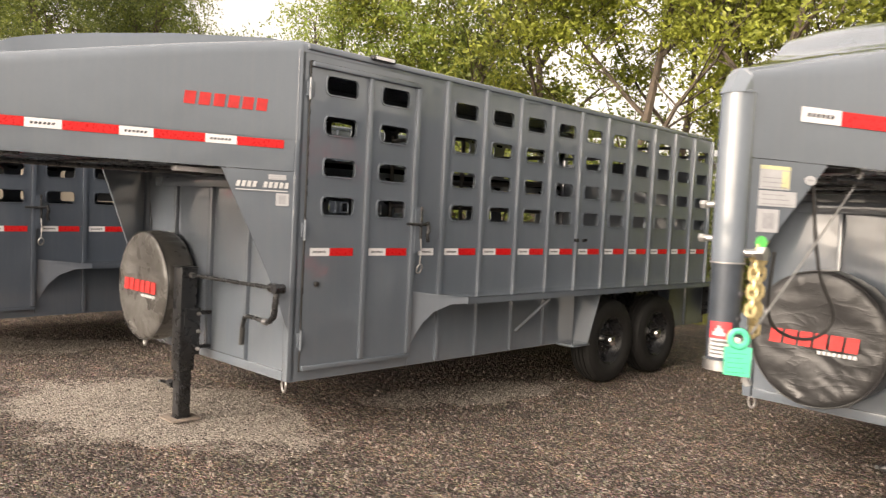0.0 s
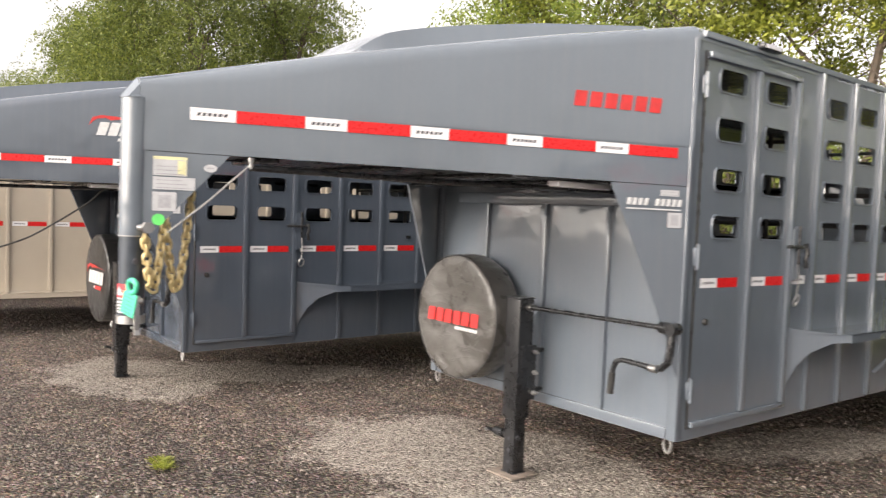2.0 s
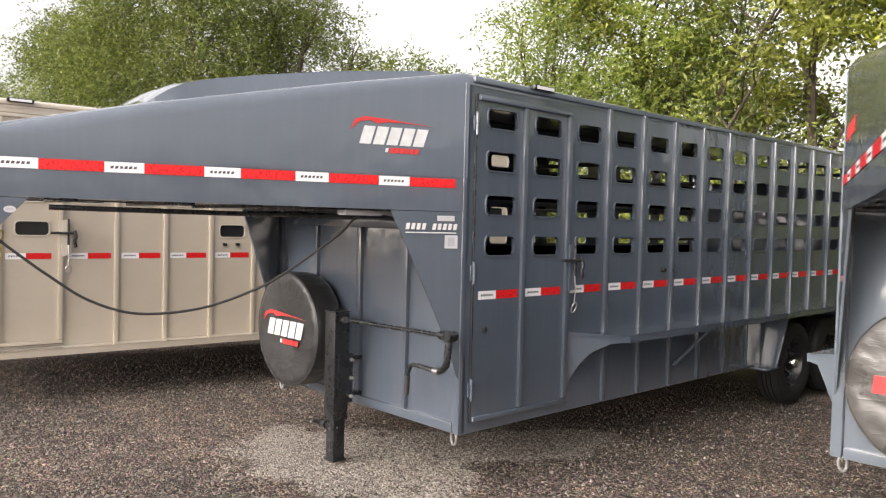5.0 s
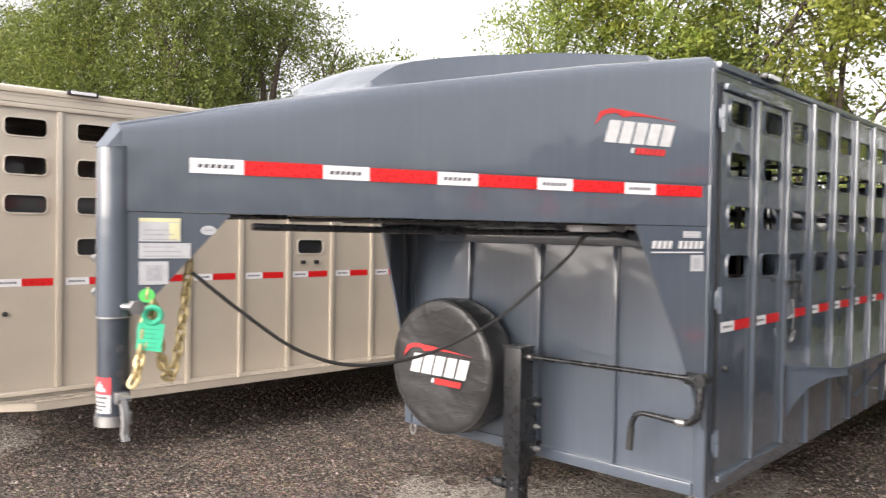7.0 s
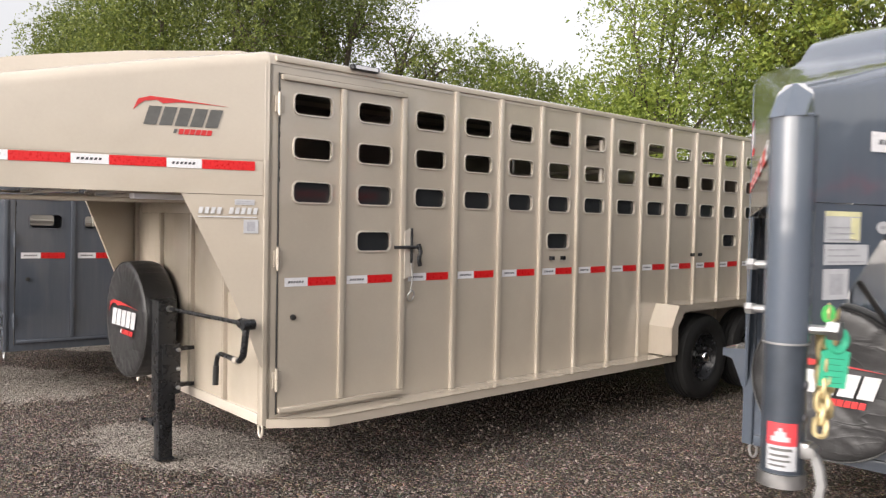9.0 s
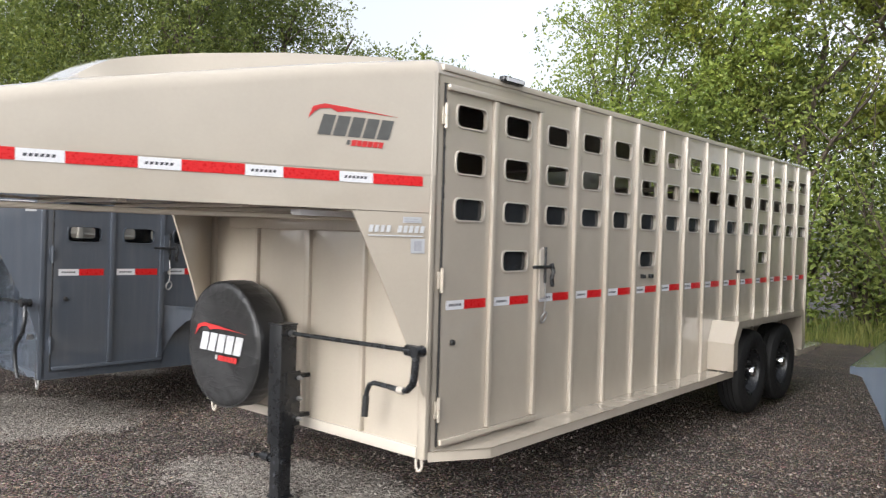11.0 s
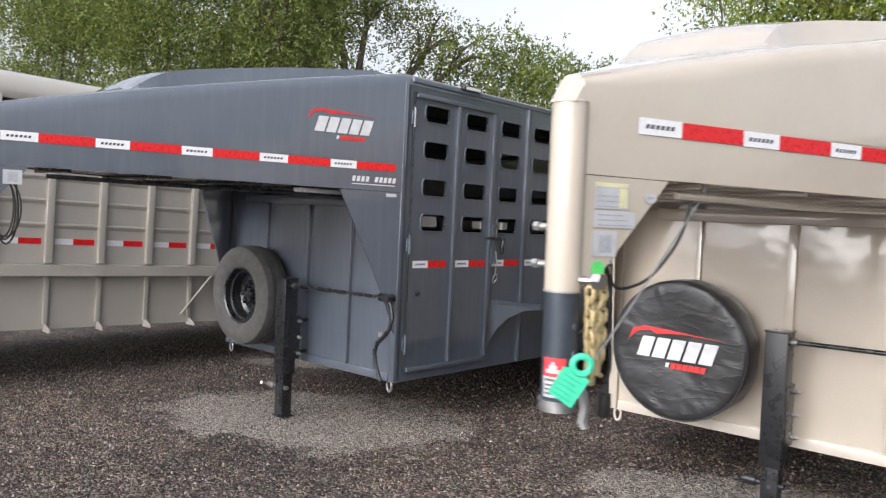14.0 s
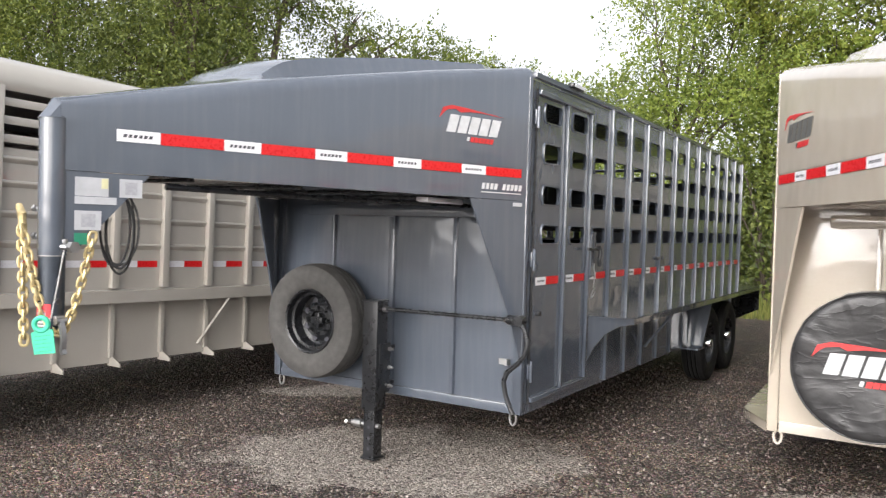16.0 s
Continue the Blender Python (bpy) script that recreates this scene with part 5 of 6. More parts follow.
# ---- beige slat-sided trailer at the end of the row ----
def slat_trailer(place):
    t = new("livestock_trailer")
    t.matrix_basis = place
    tagged(t, "beige slat-sided stock trailer with ribbed panels", "trailer", "row of parked livestock trailers")
    y0, y1 = -3.6, 5.6
    w = 1.1
    # x = 0 is the outer face of the right wall
    bm = box(bmesh.new(), -0.02, 0.0, y0, y1, 0.42, 1.93)
    part("side_wall", bm, BEIGE, t)
    bm = box(bmesh.new(), -2 * w, -2 * w + 0.02, y0, y1, 0.45, 2.3)
    part("side_wall", bm, BEIGE, t)
    ys = [y0 + 0.44 * k + 0.08 for k in range(int((y1 - y0) / 0.44) + 1)]
    first = low = fin = None
    for y in ys:
        if first is None:
            first = part("rib", box(bmesh.new(), 0.0, 0.05, -0.03, 0.03, 0.98, 2.33, 0.008), BEIGE, t)
            low = part("lower_rib", box(bmesh.new(), 0.0, 0.03, -0.02, 0.02, 0.46, 0.88, 0.006), BEIGE, t)
            fin = part("floor_fin", prism(bmesh.new(), [(-0.02, 0, 0.40), (0.13, 0, 0.40), (0.13, 0, 0.425), (0.03, 0, 0.47), (-0.02, 0, 0.47)], (0, 0.008, 0)), BEIGE, t)
            for o in (first, low, fin):
                o.matrix_basis = pose(0, y, 0)
        else:
            for o in (first, low, fin):
                again(o, pose(0, y, 0), t)
    for z in (1.30, 1.50, 1.70, 1.86):
        bm = prism(bmesh.new(), [(0.0, y0, z - 0.03), (0.012, y0, z - 0.02), (0.022, y0, z), (0.02, y0, z + 0.012), (0.0, y0, z + 0.018)], (0, y1 - y0, 0))
        part("pressed_swage", bm, BEIGE, t)
    bm = prism(bmesh.new(), [(0.0, y0, 0.97), (0.10, y0, 0.965), (0.10, y0, 0.875), (0.092, y0, 0.875), (0.09, y0, 0.955), (0.0, y0, 0.96)], (0, y1 - y0, 0))
    part("fender_shelf", bm, BEIGE, t)
    for k, y in enumerate(ys[:-1]):
        for j, (a, b) in enumerate(((0.06, 0.15), (0.21, 0.18))):
            bm = strip_of(bmesh.new(), lambda u, v, d: (0.001 + d, y + a + u, 1.16 + v), b, 0.05, False)
            part("reflective_strip", bm, RED_TAPE if j else WHITE_TAPE, t)
    for z in (1.99, 2.11, 2.23):
        part("slat", box(bmesh.new(), -0.015, 0.012, y0, y1, z - 0.028, z + 0.028, 0.006), BEIGE, t)
    bm = bmesh.new()
    prof = [(0.03, 2.30), (0.045, 2.34), (0.04, 2.40), (0.0, 2.47), (-0.10, 2.53), (-0.4, 2.58), (-w, 2.60), (-2 * w + 0.4, 2.58), (-2 * w + 0.1, 2.53), (-2 * w, 2.40), (-2 * w, 2.30)]
    prism(bm, [(x, y0, z) for x, z in prof], (0, y1 - y0, 0))
    part("roof", bm, BEIGE, t)
    bm = box(bmesh.new(), -2 * w, 0.0, y0 - 0.02, y0, 0.45, 2.4)
    part("front_wall", bm, BEIGE, t)
    bm = box(bmesh.new(), -2 * w, 0.0, y1, y1 + 0.02, 0.45, 2.4)
    part("rear_gate", bm, BEIGE, t)
    bm = box(bmesh.new(), -2 * w + 0.02, -0.02, y0, y1, 0.46, 0.5)
    part("floor_deck", bm, INSIDE, t)
    bm = sweep(bmesh.new(), [(0.03, 0.35, 0.50), (0.09, 0.62, 0.87)], 0.012, 6)
    part("shelf_brace", bm, BEIGE, t)
    for y in (2.9, 3.76):
        for s, x in ((1, -0.14), (-1, -2 * w + 0.14)):
            wheel(t, x, y, 0.385 + 0.02 * y, s)
    jack_leg = part("landing_leg", box(bmesh.new(), -w - 0.05, -w + 0.05, y0 - 0.15, y0 - 0.05, 0.06, 1.0, 0.008), BLACK, t)
    return t


slat_trailer(pose(-17.85, -0.8, 0.0, -1.2, 0, -5.0))


# ---- trees ----
def tree_mesh(seed, height, spread, lean=0.0, leaf_mat=None, leaves=9000, leaf=0.075, gaps=0.0):
    rnd = random.Random(seed)
    bmw = bmesh.new()
    tips = []

    def limb(p, d, length, r, level):
        pts, rs = [p.copy()], [r]
        n = 5
        for i in range(n):
            d = (d + Vector((rnd.uniform(-1, 1), rnd.uniform(-1, 1), rnd.uniform(-0.4, 0.7))) * 0.16).normalized()
            p = p + d * (length / n)
            pts.append(p.copy())
            rs.append(r * (1 - 0.6 * (i + 1) / n))
            if level < 3 and i >= 1:
                for _ in range(rnd.choice((1, 1, 2)) if level else rnd.choice((1, 2))):
                    a = rnd.uniform(0, 6.283)
                    sidev = Vector((math.cos(a), math.sin(a), rnd.uniform(0.0, 0.6)))
                    nd = (d * 0.55 + sidev * 0.8 * spread).normalized()
                    limb(p, nd, length * rnd.uniform(0.42, 0.62), rs[-1] * 0.62, level + 1)
            if level >= 2:
                tips.append((p.copy(), d.copy()))
        tips.append((p.copy(), d.copy()))
        sweep(bmw, pts, rs, 7 if level == 0 else 5 if level == 1 else 3)

    limb(Vector((0, 0, -0.1)), Vector((lean, 0, 1)).normalized(), height * 0.62, height * 0.0145, 0)
    verts, faces = [], []
    tips = [q for q in tips if noise.noise(q[0] * 0.75 + Vector((seed, 0, 0))) + 0.5 * noise.noise(q[0] * 1.9) > gaps]
    per = max(1, leaves // max(1, len(tips)))
    for p, d in tips:
        for _ in range(rnd.randint(2, 3)):
            a = rnd.uniform(0, 6.283)
            q = p + Vector((rnd.gauss(0, 0.09), rnd.gauss(0, 0.09), rnd.gauss(0, 0.09)))
            dirv = (d * 0.5 + Vector((math.cos(a), math.sin(a), rnd.uniform(-0.5, 0.3)))).normalized()
            run = rnd.uniform(0.25, 0.7) if gaps > -0.1 else rnd.uniform(0.35, 0.8)
            for j in range(max(2, per // 2)):
                t_ = (j + rnd.random()) / max(2, per // 2)
                c = q + dirv * run * t_ + Vector((0, 0, -0.35 * run * t_ * t_)) + Vector((rnd.gauss(0, 0.05), rnd.gauss(0, 0.05), rnd.gauss(0, 0.05)))
                u = Vector((rnd.gauss(0, 1), rnd.gauss(0, 1), rnd.gauss(-0.5, 0.8))).normalized()
                v = u.orthogonal().normalized()
                v = (v * math.cos(a + j) + u.cross(v) * math.sin(a + j))
                L, Wd = leaf * rnd.uniform(0.7, 1.35), leaf * rnd.uniform(0.36, 0.55)
                k = len(verts)
                verts += [c - u * L * 0.5, c + v * Wd * 0.5, c + u * L * 0.5, c - v * Wd * 0.5]
                faces.append((k, k + 1, k + 2, k + 3))
    me = bpy.data.meshes.new("crown")
    me.from_pydata([tuple(v) for v in verts], [], faces)
    me.materials.append(leaf_mat)
    return bmw, me


def tree(seed, height, spread, leaf_mat, leaves, leaf, gaps, label, name="tree", cat="tree"):
    t = new(name)
    bmw, me = tree_mesh(seed, height, spread, 0.05, leaf_mat, leaves, leaf, gaps)
    part("trunk", bmw, BARK, t)
    c = new("crown", me)
    c.parent = t
    tagged(t, label, cat, "belt of trees behind the yard")
    return t


protos = {1: tree(12, 9.0, 0.85, LEAF_LIGHT, 13000, 0.105, 0.04, "tall green deciduous tree with upright limbs"),
          2: tree(13, 8.5, 1.1, LEAF_YELLOW, 13500, 0.105, 0.03, "yellow-green tree with thin foliage and dark limbs")}


def shrub(seed, mat):
    s = new("shrub")
    rnd = random.Random(seed)
    bmw = bmesh.new()
    verts, faces = [], []
    for k in range(16):
        a = rnd.uniform(0, 6.283)
        tip = Vector((math.cos(a) * rnd.uniform(0.3, 1.5), math.sin(a) * rnd.uniform(0.3, 1.5), rnd.uniform(1.2, 3.3)))
        mid = tip * 0.5 + Vector((0, 0, 0.3))
        sweep(bmw, [(0.1 * math.cos(a), 0.1 * math.sin(a), -0.05), mid, tip], [0.03, 0.02, 0.006], 4)
        for j in range(190):
            t_ = rnd.uniform(0.05, 1.08)
            b = mid.lerp(tip, t_ * 2 - 1) if t_ > 0.5 else Vector((0, 0, 0)).lerp(mid, t_ * 2)
            c = b + Vector((rnd.gauss(0, 0.3), rnd.gauss(0, 0.3), rnd.gauss(0, 0.25)))
            c.z = max(0.03, c.z)
            u = Vector((rnd.gauss(0, 1), rnd.gauss(0, 1), rnd.gauss(0, 0.8))).normalized()
            v = u.orthogonal().normalized()
            L, Wd = rnd.uniform(0.08, 0.15), rnd.uniform(0.04, 0.07)
            i = len(verts)
            verts += [c - u * L / 2, c + v * Wd / 2, c + u * L / 2, c - v * Wd / 2]
            faces.append((i, i + 1, i + 2, i + 3))
    part("stem", bmw, BARK, s)
    me = bpy.data.meshes.new("foliage")
    me.from_pydata([tuple(v) for v in verts], [], faces)
    me.materials.append(mat)
    f = new("foliage", me)
    f.parent = s
    tagged(s, "dense green shrub under the trees", "shrub", "undergrowth behind the yard")
    return s


bushes = [shrub(31, LEAF), shrub(32, LEAF), shrub(33, LEAF_LIGHT)]

# trees by the lobes of their crowns: (x, y, z, radius) about a foot on the ground
def lobed_tree(foot, lobes, mat, label, seed, thick=0.16, density=165, leaf=0.118, droop=0.75, thin=-0.25):
    t = new("tree")
    t.matrix_basis = pose(*foot, 0)
    rnd = random.Random(seed)
    rng = np.random.default_rng(seed)
    base = Vector((*foot, 0))
    bmw = bmesh.new()
    top = max(l[2] for l in lobes)
    fork = Vector((rnd.uniform(-0.3, 0.3), rnd.uniform(-0.3, 0.3), top * 0.30))
    sweep(bmw, [(0, 0, -0.1), (fork * 0.5) + Vector((0.08, -0.05, 0)), fork], [thick * 1.25, thick, thick * 0.85], 8)
    quads = []
    for lx, ly, lz, r in lobes:
        mid = Vector((lx, ly, lz)) - base
        knee = fork.lerp(mid, 0.5) + Vector((rnd.gauss(0, 0.2), rnd.gauss(0, 0.2), 0.35))
        limb = [fork, fork.lerp(knee, 0.5) + Vector((rnd.gauss(0, 0.1), rnd.gauss(0, 0.1), 0)), knee, knee.lerp(mid, 0.6) + Vector((rnd.gauss(0, 0.12), rnd.gauss(0, 0.12), 0.1)), mid]
        sweep(bmw, limb, [thick * 0.62, thick * 0.5, thick * 0.4, thick * 0.3, thick * 0.18], 6)
        for _ in range(9):
            d = Vector((rnd.gauss(0, 1), rnd.gauss(0, 1), rnd.gauss(0.35, 0.8))).normalized()
            p0 = knee.lerp(mid, rnd.uniform(0.35, 1.0))
            p2 = mid + d * r * rnd.uniform(0.7, 1.0)
            p1 = p0.lerp(p2, 0.5) + Vector((rnd.gauss(0, 0.12), rnd.gauss(0, 0.12), 0.12))
            sweep(bmw, [p0, p1, p2], [thick * 0.17, thick * 0.11, 0.006], 4)
        n = int(density * r * r * 1.75)
        d = rng.normal(size=(n, 3))
        d /= np.linalg.norm(d, axis=1)[:, None]
        lump = np.array([noise.noise((1.9 * q[0] + seed, 1.9 * q[1] + lx, 1.9 * q[2] + lz)) + 0.5 * noise.noise((4.3 * q[0], 4.3 * q[1] + seed, 4.3 * q[2] + lx)) for q in d])
        reach = r * (1.02 + 0.5 * lump)
        start = np.array(mid)[None] + d * (reach * rng.random(n) ** 0.42)[:, None] * np.array((1.08, 1.08, 0.95))
        keep = np.array([noise.noise((1.7 * q[0] + seed, 1.7 * q[1], 1.7 * q[2])) for q in start]) > thin
        start, d = start[keep], d[keep]
        n = len(d)
        go = 0.55 * d + 0.6 * rng.normal(size=(n, 3))
        go[:, 2] -= droop
        go /= np.linalg.norm(go, axis=1)[:, None]
        m = 12
        run = 0.35 + 0.65 * rng.random(n)
        u = (np.arange(m)[None] + rng.random((n, m))) / m
        c = start[:, None] + go[:, None] * (run[:, None] * u)[..., None] + rng.normal(size=(n, m, 3)) * 0.05
        c[..., 2] -= 0.45 * droop * run[:, None] * u * u
        c = c.reshape(-1, 3)
        k = len(c)
        ax = rng.normal(size=(k, 3)) + np.array((0, 0, -0.5 * droop))
        ax /= np.linalg.norm(ax, axis=1)[:, None]
        sd = np.cross(ax, rng.normal(size=(k, 3)))
        sd /= np.linalg.norm(sd, axis=1)[:, None]
        L, Wd = leaf * (0.7 + 0.65 * rng.random((k, 1))), leaf * (0.36 + 0.2 * rng.random((k, 1)))
        quads.append(np.stack([c - ax * L / 2, c + sd * Wd / 2, c + ax * L / 2, c - sd * Wd / 2], 1))
    V = np.concatenate(quads).reshape(-1, 3)
    me = bpy.data.meshes.new("crown")
    nf = len(V) // 4
    me.vertices.add(len(V))
    me.vertices.foreach_set("co", V.astype(np.float32).ravel())
    me.loops.add(len(V))
    me.loops.foreach_set("vertex_index", np.arange(len(V), dtype=np.int32))
    me.polygons.add(nf)
    me.polygons.foreach_set("loop_start", np.arange(0, len(V), 4, dtype=np.int32))
    me.update(calc_edges=True)
    me.materials.append(mat)
    part("trunk", bmw, BARK, t)
    new("crown", me).parent = t
    tagged(t, label, "tree", "belt of trees behind the yard")


WILLOW = "broad green willow-like tree with drooping twigs"
LOBED = [
    ((-29.0, 13.2), [(-30.6, 13.2, 9.9, 2.3), (-28.6, 13.8, 8.9, 1.6), (-26.7, 14.3, 7.2, 1.25), (-25.3, 14.7, 6.6, 0.95), (-27.2, 14.8, 5.0, 1.3), (-25.0, 15.0, 4.6, 1.3), (-31.2, 13.6, 7.0, 1.8)], LEAF, "green willow-like tree with a dark forked trunk", 51, 0.27, 190, 0.115, 0.7, -0.06),
    ((-27.9, 9.4), [(-28.0, 9.6, 7.5, 1.6), (-29.4, 9.2, 9.4, 2.1), (-27.4, 9.4, 5.2, 1.5), (-29.5, 8.8, 5.6, 1.9), (-30.8, 9.6, 11.2, 1.7), (-28.2, 9.2, 3.0, 1.6)], LEAF, WILLOW, 52, 0.17, 165),
    ((-32.4, 8.4), [(-31.8, 8.2, 7.0, 2.0), (-32.8, 8.6, 9.3, 1.8), (-34.6, 8.4, 8.0, 2.0), (-31.6, 8.0, 4.2, 1.7), (-34.0, 8.2, 4.2, 1.9)], LEAF, WILLOW, 53, 0.17, 165),
    ((-37.4, 8.6), [(-36.6, 8.6, 7.9, 1.8), (-38.8, 9.0, 8.4, 2.0), (-37.2, 8.2, 4.4, 2.0), (-39.4, 8.6, 5.0, 1.9)], LEAF, WILLOW, 54, 0.16, 150),
    ((-41.8, 8.8), [(-41.2, 8.8, 8.5, 1.9), (-42.4, 8.8, 5.6, 1.9), (-41.0, 8.2, 3.8, 1.9)], LEAF, WILLOW, 55, 0.16, 150),
    ((-49.5, 9.0), [(-47.0, 9.0, 5.8, 2.2), (-49.8, 9.2, 7.0, 2.2), (-52.6, 9.2, 7.2, 2.2), (-50.0, 8.8, 4.0, 2.4)], LEAF, "green tree at the far end of the yard", 56, 0.16, 110),
    ((-60.0, 9.4), [(-57.0, 9.2, 7.0, 2.6), (-61.5, 9.4, 7.4, 2.6), (-66.0, 9.6, 7.2, 2.8), (-60.0, 9.0, 4.0, 2.8)], LEAF, "green tree at the far end of the yard", 57, 0.16, 100),
    ((-33.5, 14.5), [(-33.6, 14.6, 9.6, 2.2), (-35.6, 14.6, 7.6, 2.2), (-33.8, 14.2, 5.6, 2.2)], LEAF, WILLOW, 58, 0.17, 130),
    ((-22.6, 15.5), [(-24.3, 15.3, 6.5, 1.05), (-23.3, 15.5, 5.9, 1.0), (-22.2, 15.3, 5.75, 0.95), (-21.0, 15.5, 5.0, 1.0), (-22.4, 15.2, 4.0, 1.3), (-20.9, 15.3, 3.4, 1.2)], LEAF_LIGHT, "young green tree with a low rounded crown", 59, 0.07, 190),
    ((-19.5, 15.6), [(-19.8, 15.5, 4.95, 0.95), (-18.6, 15.8, 4.9, 1.0), (-19.4, 15.4, 3.4, 1.3)], LEAF_LIGHT, "young green tree with a low rounded crown", 60, 0.07, 190),
    ((-16.6, 12.7), [(-17.0, 12.4, 6.3, 0.9), (-16.4, 12.8, 7.7, 1.15), (-16.0, 12.5, 5.4, 1.2), (-15.2, 12.9, 6.8, 1.0), (-16.9, 12.3, 4.6, 1.0), (-15.8, 12.6, 3.8, 1.3), (-16.6, 12.9, 9.4, 1.2), (-17.2, 12.5, 3.2, 1.1), (-14.8, 12.8, 4.8, 1.1)], LEAF_LIGHT, "slender birch with small leaves and an airy crown", 61, 0.09, 270, 0.10, 0.35, -0.02),
    ((-13.4, 14.2), [(-13.8, 14.2, 5.2, 1.3), (-12.8, 14.4, 4.2, 1.4), (-14.0, 14.0, 3.6, 1.3), (-12.4, 14.2, 5.6, 1.1)], LEAF, "young green tree with a low rounded crown", 62, 0.07, 200, 0.12, 0.5, -0.15),
]
for row in LOBED:
    lobed_tree(*row)

# open trees behind the first trailers: place, height, kind
rnd = random.Random(4)
BELT = [(-14.9, 15.2, 10.2, 1), (-13.0, 13.6, 9.6, 2), (-10.6, 14.0, 9.8, 2), (-8.2, 13.8, 9.6, 2), (-5.6, 13.6, 9.4, 2), (-3.0, 14.2, 9.2, 2), (-0.4, 13.4, 9.4, 1), (2.6, 14, 9, 2), (5.6, 14, 9, 2),
        (-8.6, 16.4, 8.8, 2), (-6.2, 16.2, 8.4, 2), (-7, 18.5, 10.4, 2), (-2.2, 18.5, 10.0, 1), (3, 19, 10, 1)]
used = set()
SIZE = {1: 9.0, 2: 8.5}
for tx, ty, th, k in BELT:  # each tree turned by chance
    m = pose(tx, ty, 0, 0, 0, rnd.uniform(0, 360))
    sc = th / SIZE[k] * 1.05
    if k not in used:
        used.add(k)
        protos[k].matrix_basis = m @ Matrix.Scale(sc, 4)
    else:
        c = copy_thing(protos[k], m)
        c.scale = (sc, sc, sc)
used = set()
x, i = 9.0, 0
while x > -44:
    depth = 12.2 if x > -21 else 12.2 + (x + 21) * 0.42
    for row in range(3):
        k = 2 if (i % 5 == 0 or x > -2) else i % 2
        m = pose(x + rnd.uniform(-0.5, 0.5), max(depth, 5) + 2.6 * row + rnd.uniform(-0.4, 0.6), 0, 0, 0, rnd.uniform(0, 360))
        sc = rnd.uniform(0.75, 1.2) if row < 1 else rnd.uniform(1.1, 1.55)
        if k not in used:
            used.add(k)
            bushes[k].matrix_basis = m @ Matrix.Scale(sc, 4)
        else:
            c = copy_thing(bushes[k], m)
            c.scale = (sc, sc, sc)
        i += 1
    x -= 2.1


# ---- loose gravel and grass ----
def scatter_stones(count, seed):
    rng = np.random.default_rng(seed)
    t = rng.random(count)
    x = 3.0 - 23.0 * t
    y = -5.2 * t + 1.0 + (rng.random(count) ** 1.3) * 8.5
    keep = np.ones(count, bool)
    for px, py, rx, ry, deg in PATCHES:
        ca, sa = math.cos(radians(deg)), math.sin(radians(deg))
        u, v = ((x - px) * ca + (y - py) * sa) / rx, ((y - py) * ca - (x - px) * sa) / ry
        keep &= (u * u + v * v > 0.75) | (rng.random(count) > 0.85)
    x, y = x[keep], y[keep]
    count = len(x)
    r = 0.0045 + 0.009 * rng.random(count) ** 5 + 0.0035 * rng.random(count)
    ang = 6.283 * (np.arange(5) / 5)[None] + 6.283 * rng.random((count, 1)) + 0.5 * rng.random((count, 5))
    rad = r[:, None] * (0.65 + 0.7 * rng.random((count, 5)))
    top = r[:, None] * (0.9 * rng.random((count, 2)) - 0.45)
    vx = x[:, None] + np.concatenate([rad * np.cos(ang), top[:, :1]], 1)
    vy = y[:, None] + np.concatenate([rad * np.sin(ang), top[:, 1:]], 1)
    vz = -0.012 + np.concatenate([0.004 * rng.random((count, 5)), 0.004 + r[:, None] * (0.5 + 0.7 * rng.random((count, 1)))], 1)
    verts = np.stack([vx, vy, vz], -1).reshape(-1, 3)
    f = np.array([(0, 1, 5), (1, 2, 5), (2, 3, 5), (3, 4, 5), (4, 0, 5)])
    faces = (f[None] + 6 * np.arange(count)[:, None, None]).reshape(-1, 3)
    me = bpy.data.meshes.new("gravel")
    me.from_pydata(verts.tolist(), [], faces.tolist())
    m, nt, p = material("loose_stone")
    gi = nt.nodes.new("ShaderNodeNewGeometry")
    rp = ramp(nt, gi.outputs["Random Per Island"], [(0.0, (0.034, 0.027, 0.024)), (0.5, (0.085, 0.066, 0.057)), (0.85, (0.19, 0.157, 0.138)), (1.0, (0.30, 0.265, 0.235))])
    link(nt, rp.outputs[0], p.inputs["Base Color"])
    p.inputs["Roughness"].default_value = 0.7
    me.materials.append(m)
    ob = new("gravel", me)
    return tagged(ob, "loose mixed gravel stones on the yard", "gravel", kind="stuff")


scatter_stones(112000, 3)


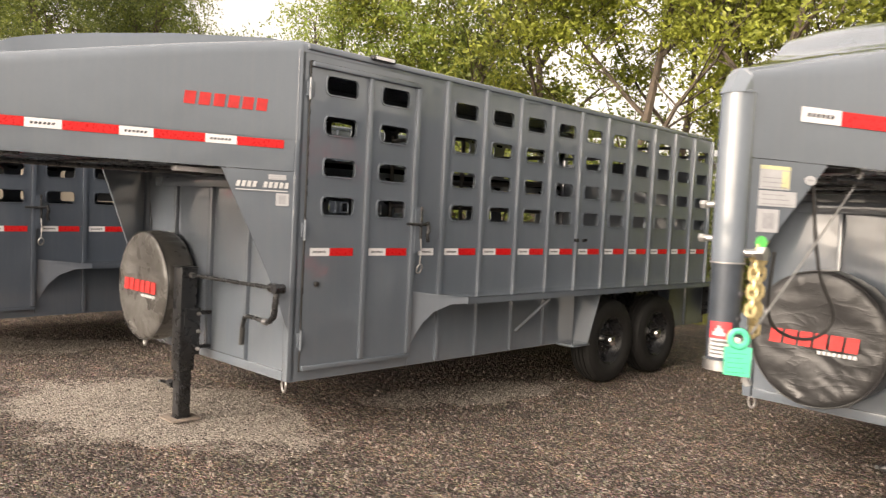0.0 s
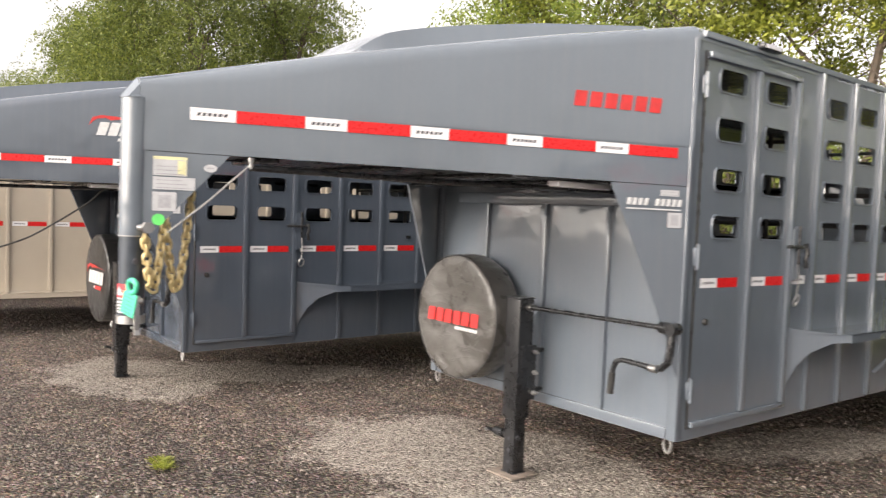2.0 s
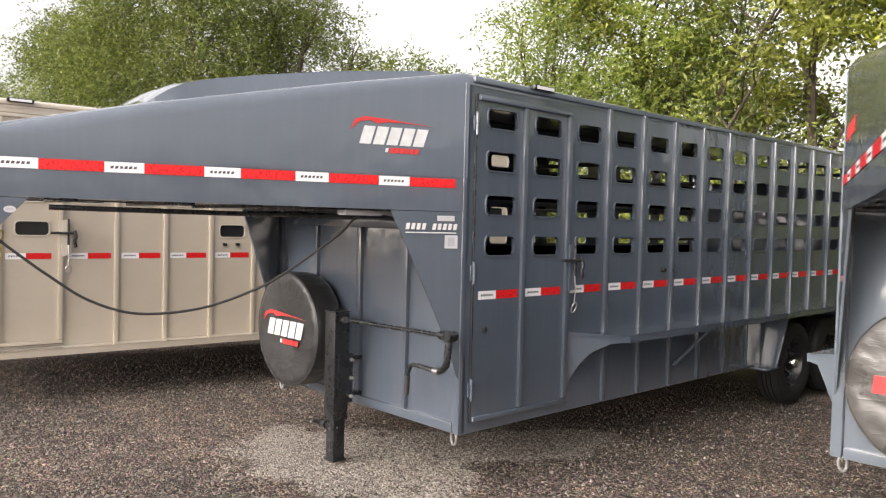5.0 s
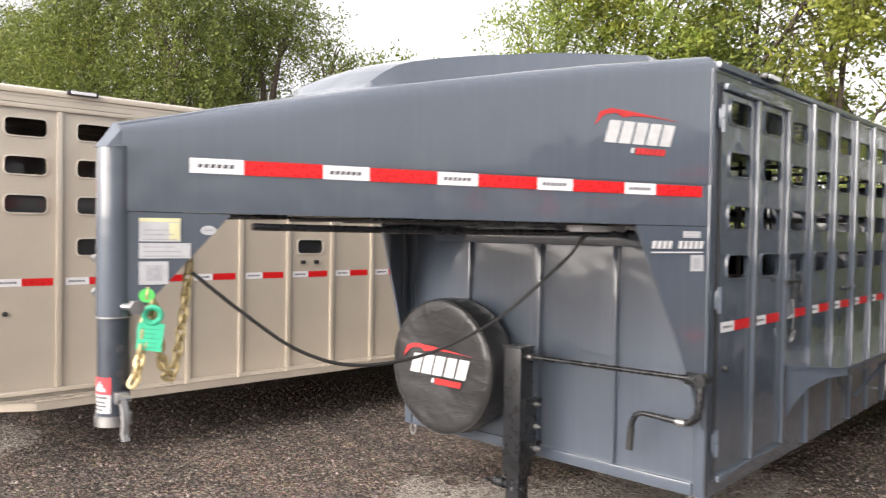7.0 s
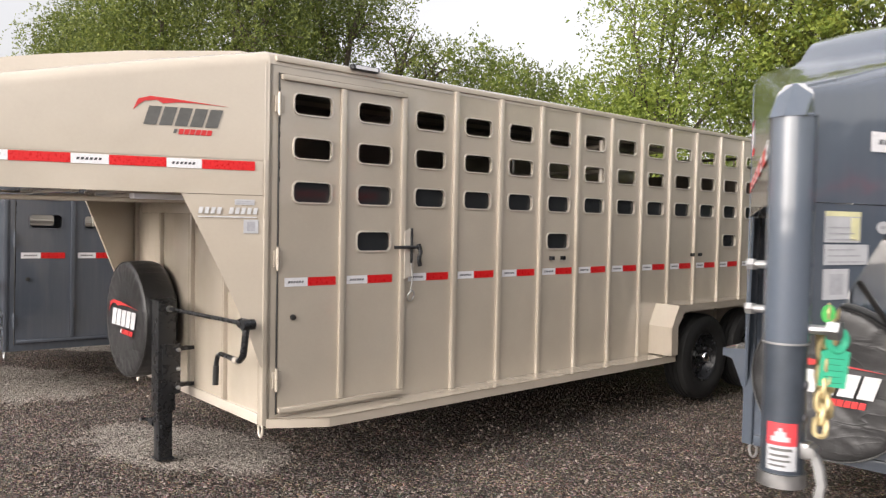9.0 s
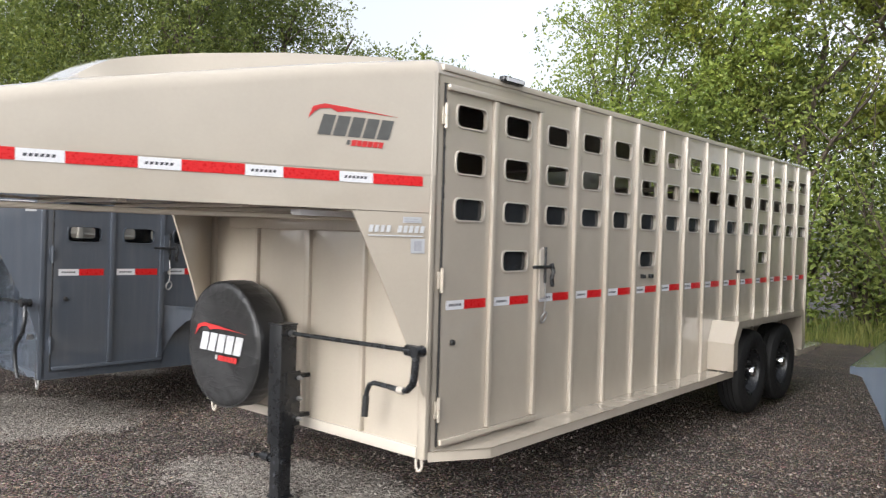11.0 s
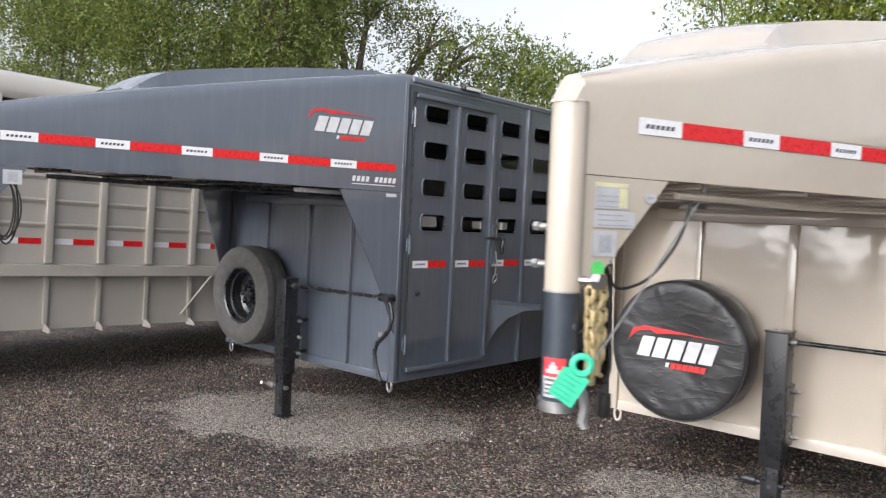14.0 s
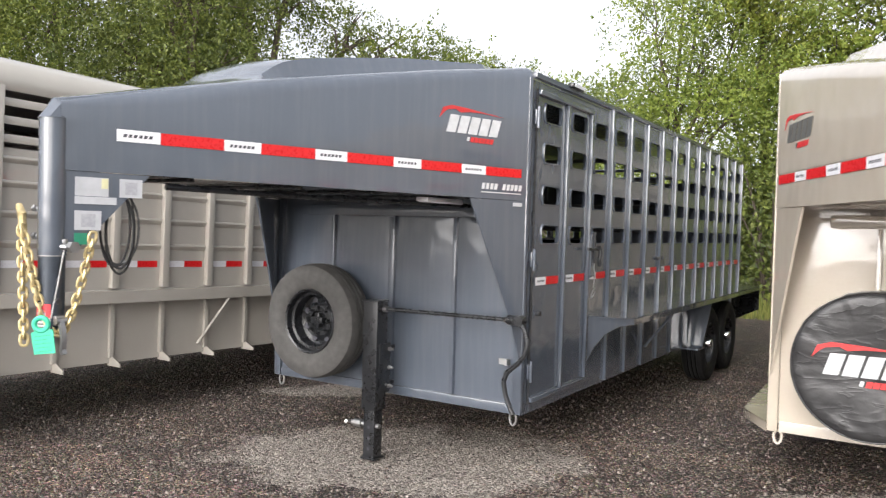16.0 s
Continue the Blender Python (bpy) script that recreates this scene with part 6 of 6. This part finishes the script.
def grass_strip(count, seed):
    rng = np.random.default_rng(seed)
    x = -24 + 34 * rng.random(count)
    y = 10.6 + 2.2 * rng.random(count) + 0.5 * np.sin(x)
    h = 0.10 + 0.4 * rng.random(count) ** 2 * np.clip((y - 10.4) / 1.4, 0.2, 1)
    a = rng.random(count) * 6.283
    dx, dy = np.cos(a), np.sin(a)
    w = 0.008
    ln = 0.35 * rng.random(count)
    P = [np.stack([x - w * dy, y + w * dx, np.full(count, -0.02)], -1), np.stack([x + w * dy, y - w * dx, np.full(count, -0.02)], -1),
         np.stack([x + dx * h * ln * 0.4 + w * 0.6 * dy, y + dy * h * ln * 0.4, h * 0.6], -1), np.stack([x + dx * h * ln, y + dy * h * ln, h], -1)]
    verts = np.stack(P, 1).reshape(-1, 3)
    k = 4 * np.arange(count)
    faces = np.concatenate([np.stack([k, k + 1, k + 2], -1), np.stack([k, k + 2, k + 3], -1)])
    me = bpy.data.meshes.new("grass")
    me.from_pydata(verts.tolist(), [], faces.tolist())
    me.materials.append(GRASS)
    return tagged(new("grass", me), "tall yellow-green grass along the yard's edge", "grass", kind="stuff")


grass_strip(30000, 9)


def weed(x, y, seed, yellow):
    """A small tuft of weeds in the gravel."""
    rnd = random.Random(seed)
    verts, faces = [], []
    for k in range(90):
        a, r = rnd.uniform(0, 6.283), rnd.uniform(0, 0.07)
        b = Vector((r * math.cos(a), r * math.sin(a), -0.01))
        tip = b + Vector((math.cos(a) * rnd.uniform(0.03, 0.10), math.sin(a) * rnd.uniform(0.03, 0.10), rnd.uniform(0.03, 0.08)))
        s = Vector((-math.sin(a), math.cos(a), 0)) * rnd.uniform(0.004, 0.009)
        i = len(verts)
        verts += [b - s, b + s, b.lerp(tip, 0.6) + s, tip, b.lerp(tip, 0.6) - s]
        faces.append((i, i + 1, i + 2, i + 3, i + 4))
    me = bpy.data.meshes.new("weed")
    me.from_pydata([tuple(v) for v in verts], [], faces)
    me.materials.append(LEAF_YELLOW if yellow else LEAF)
    ob = new("weed", me)
    ob.matrix_basis = pose(x, y, 0) @ Matrix.Diagonal((0.65, 0.65, 0.4, 1))
    tagged(ob, "small yellow-green weed tuft in the gravel", "weed")
weed(-4.83, 1.34, 70, True)
weed(-5.97, 0.89, 71, True)
weed(-6.08, 0.91, 72, True)
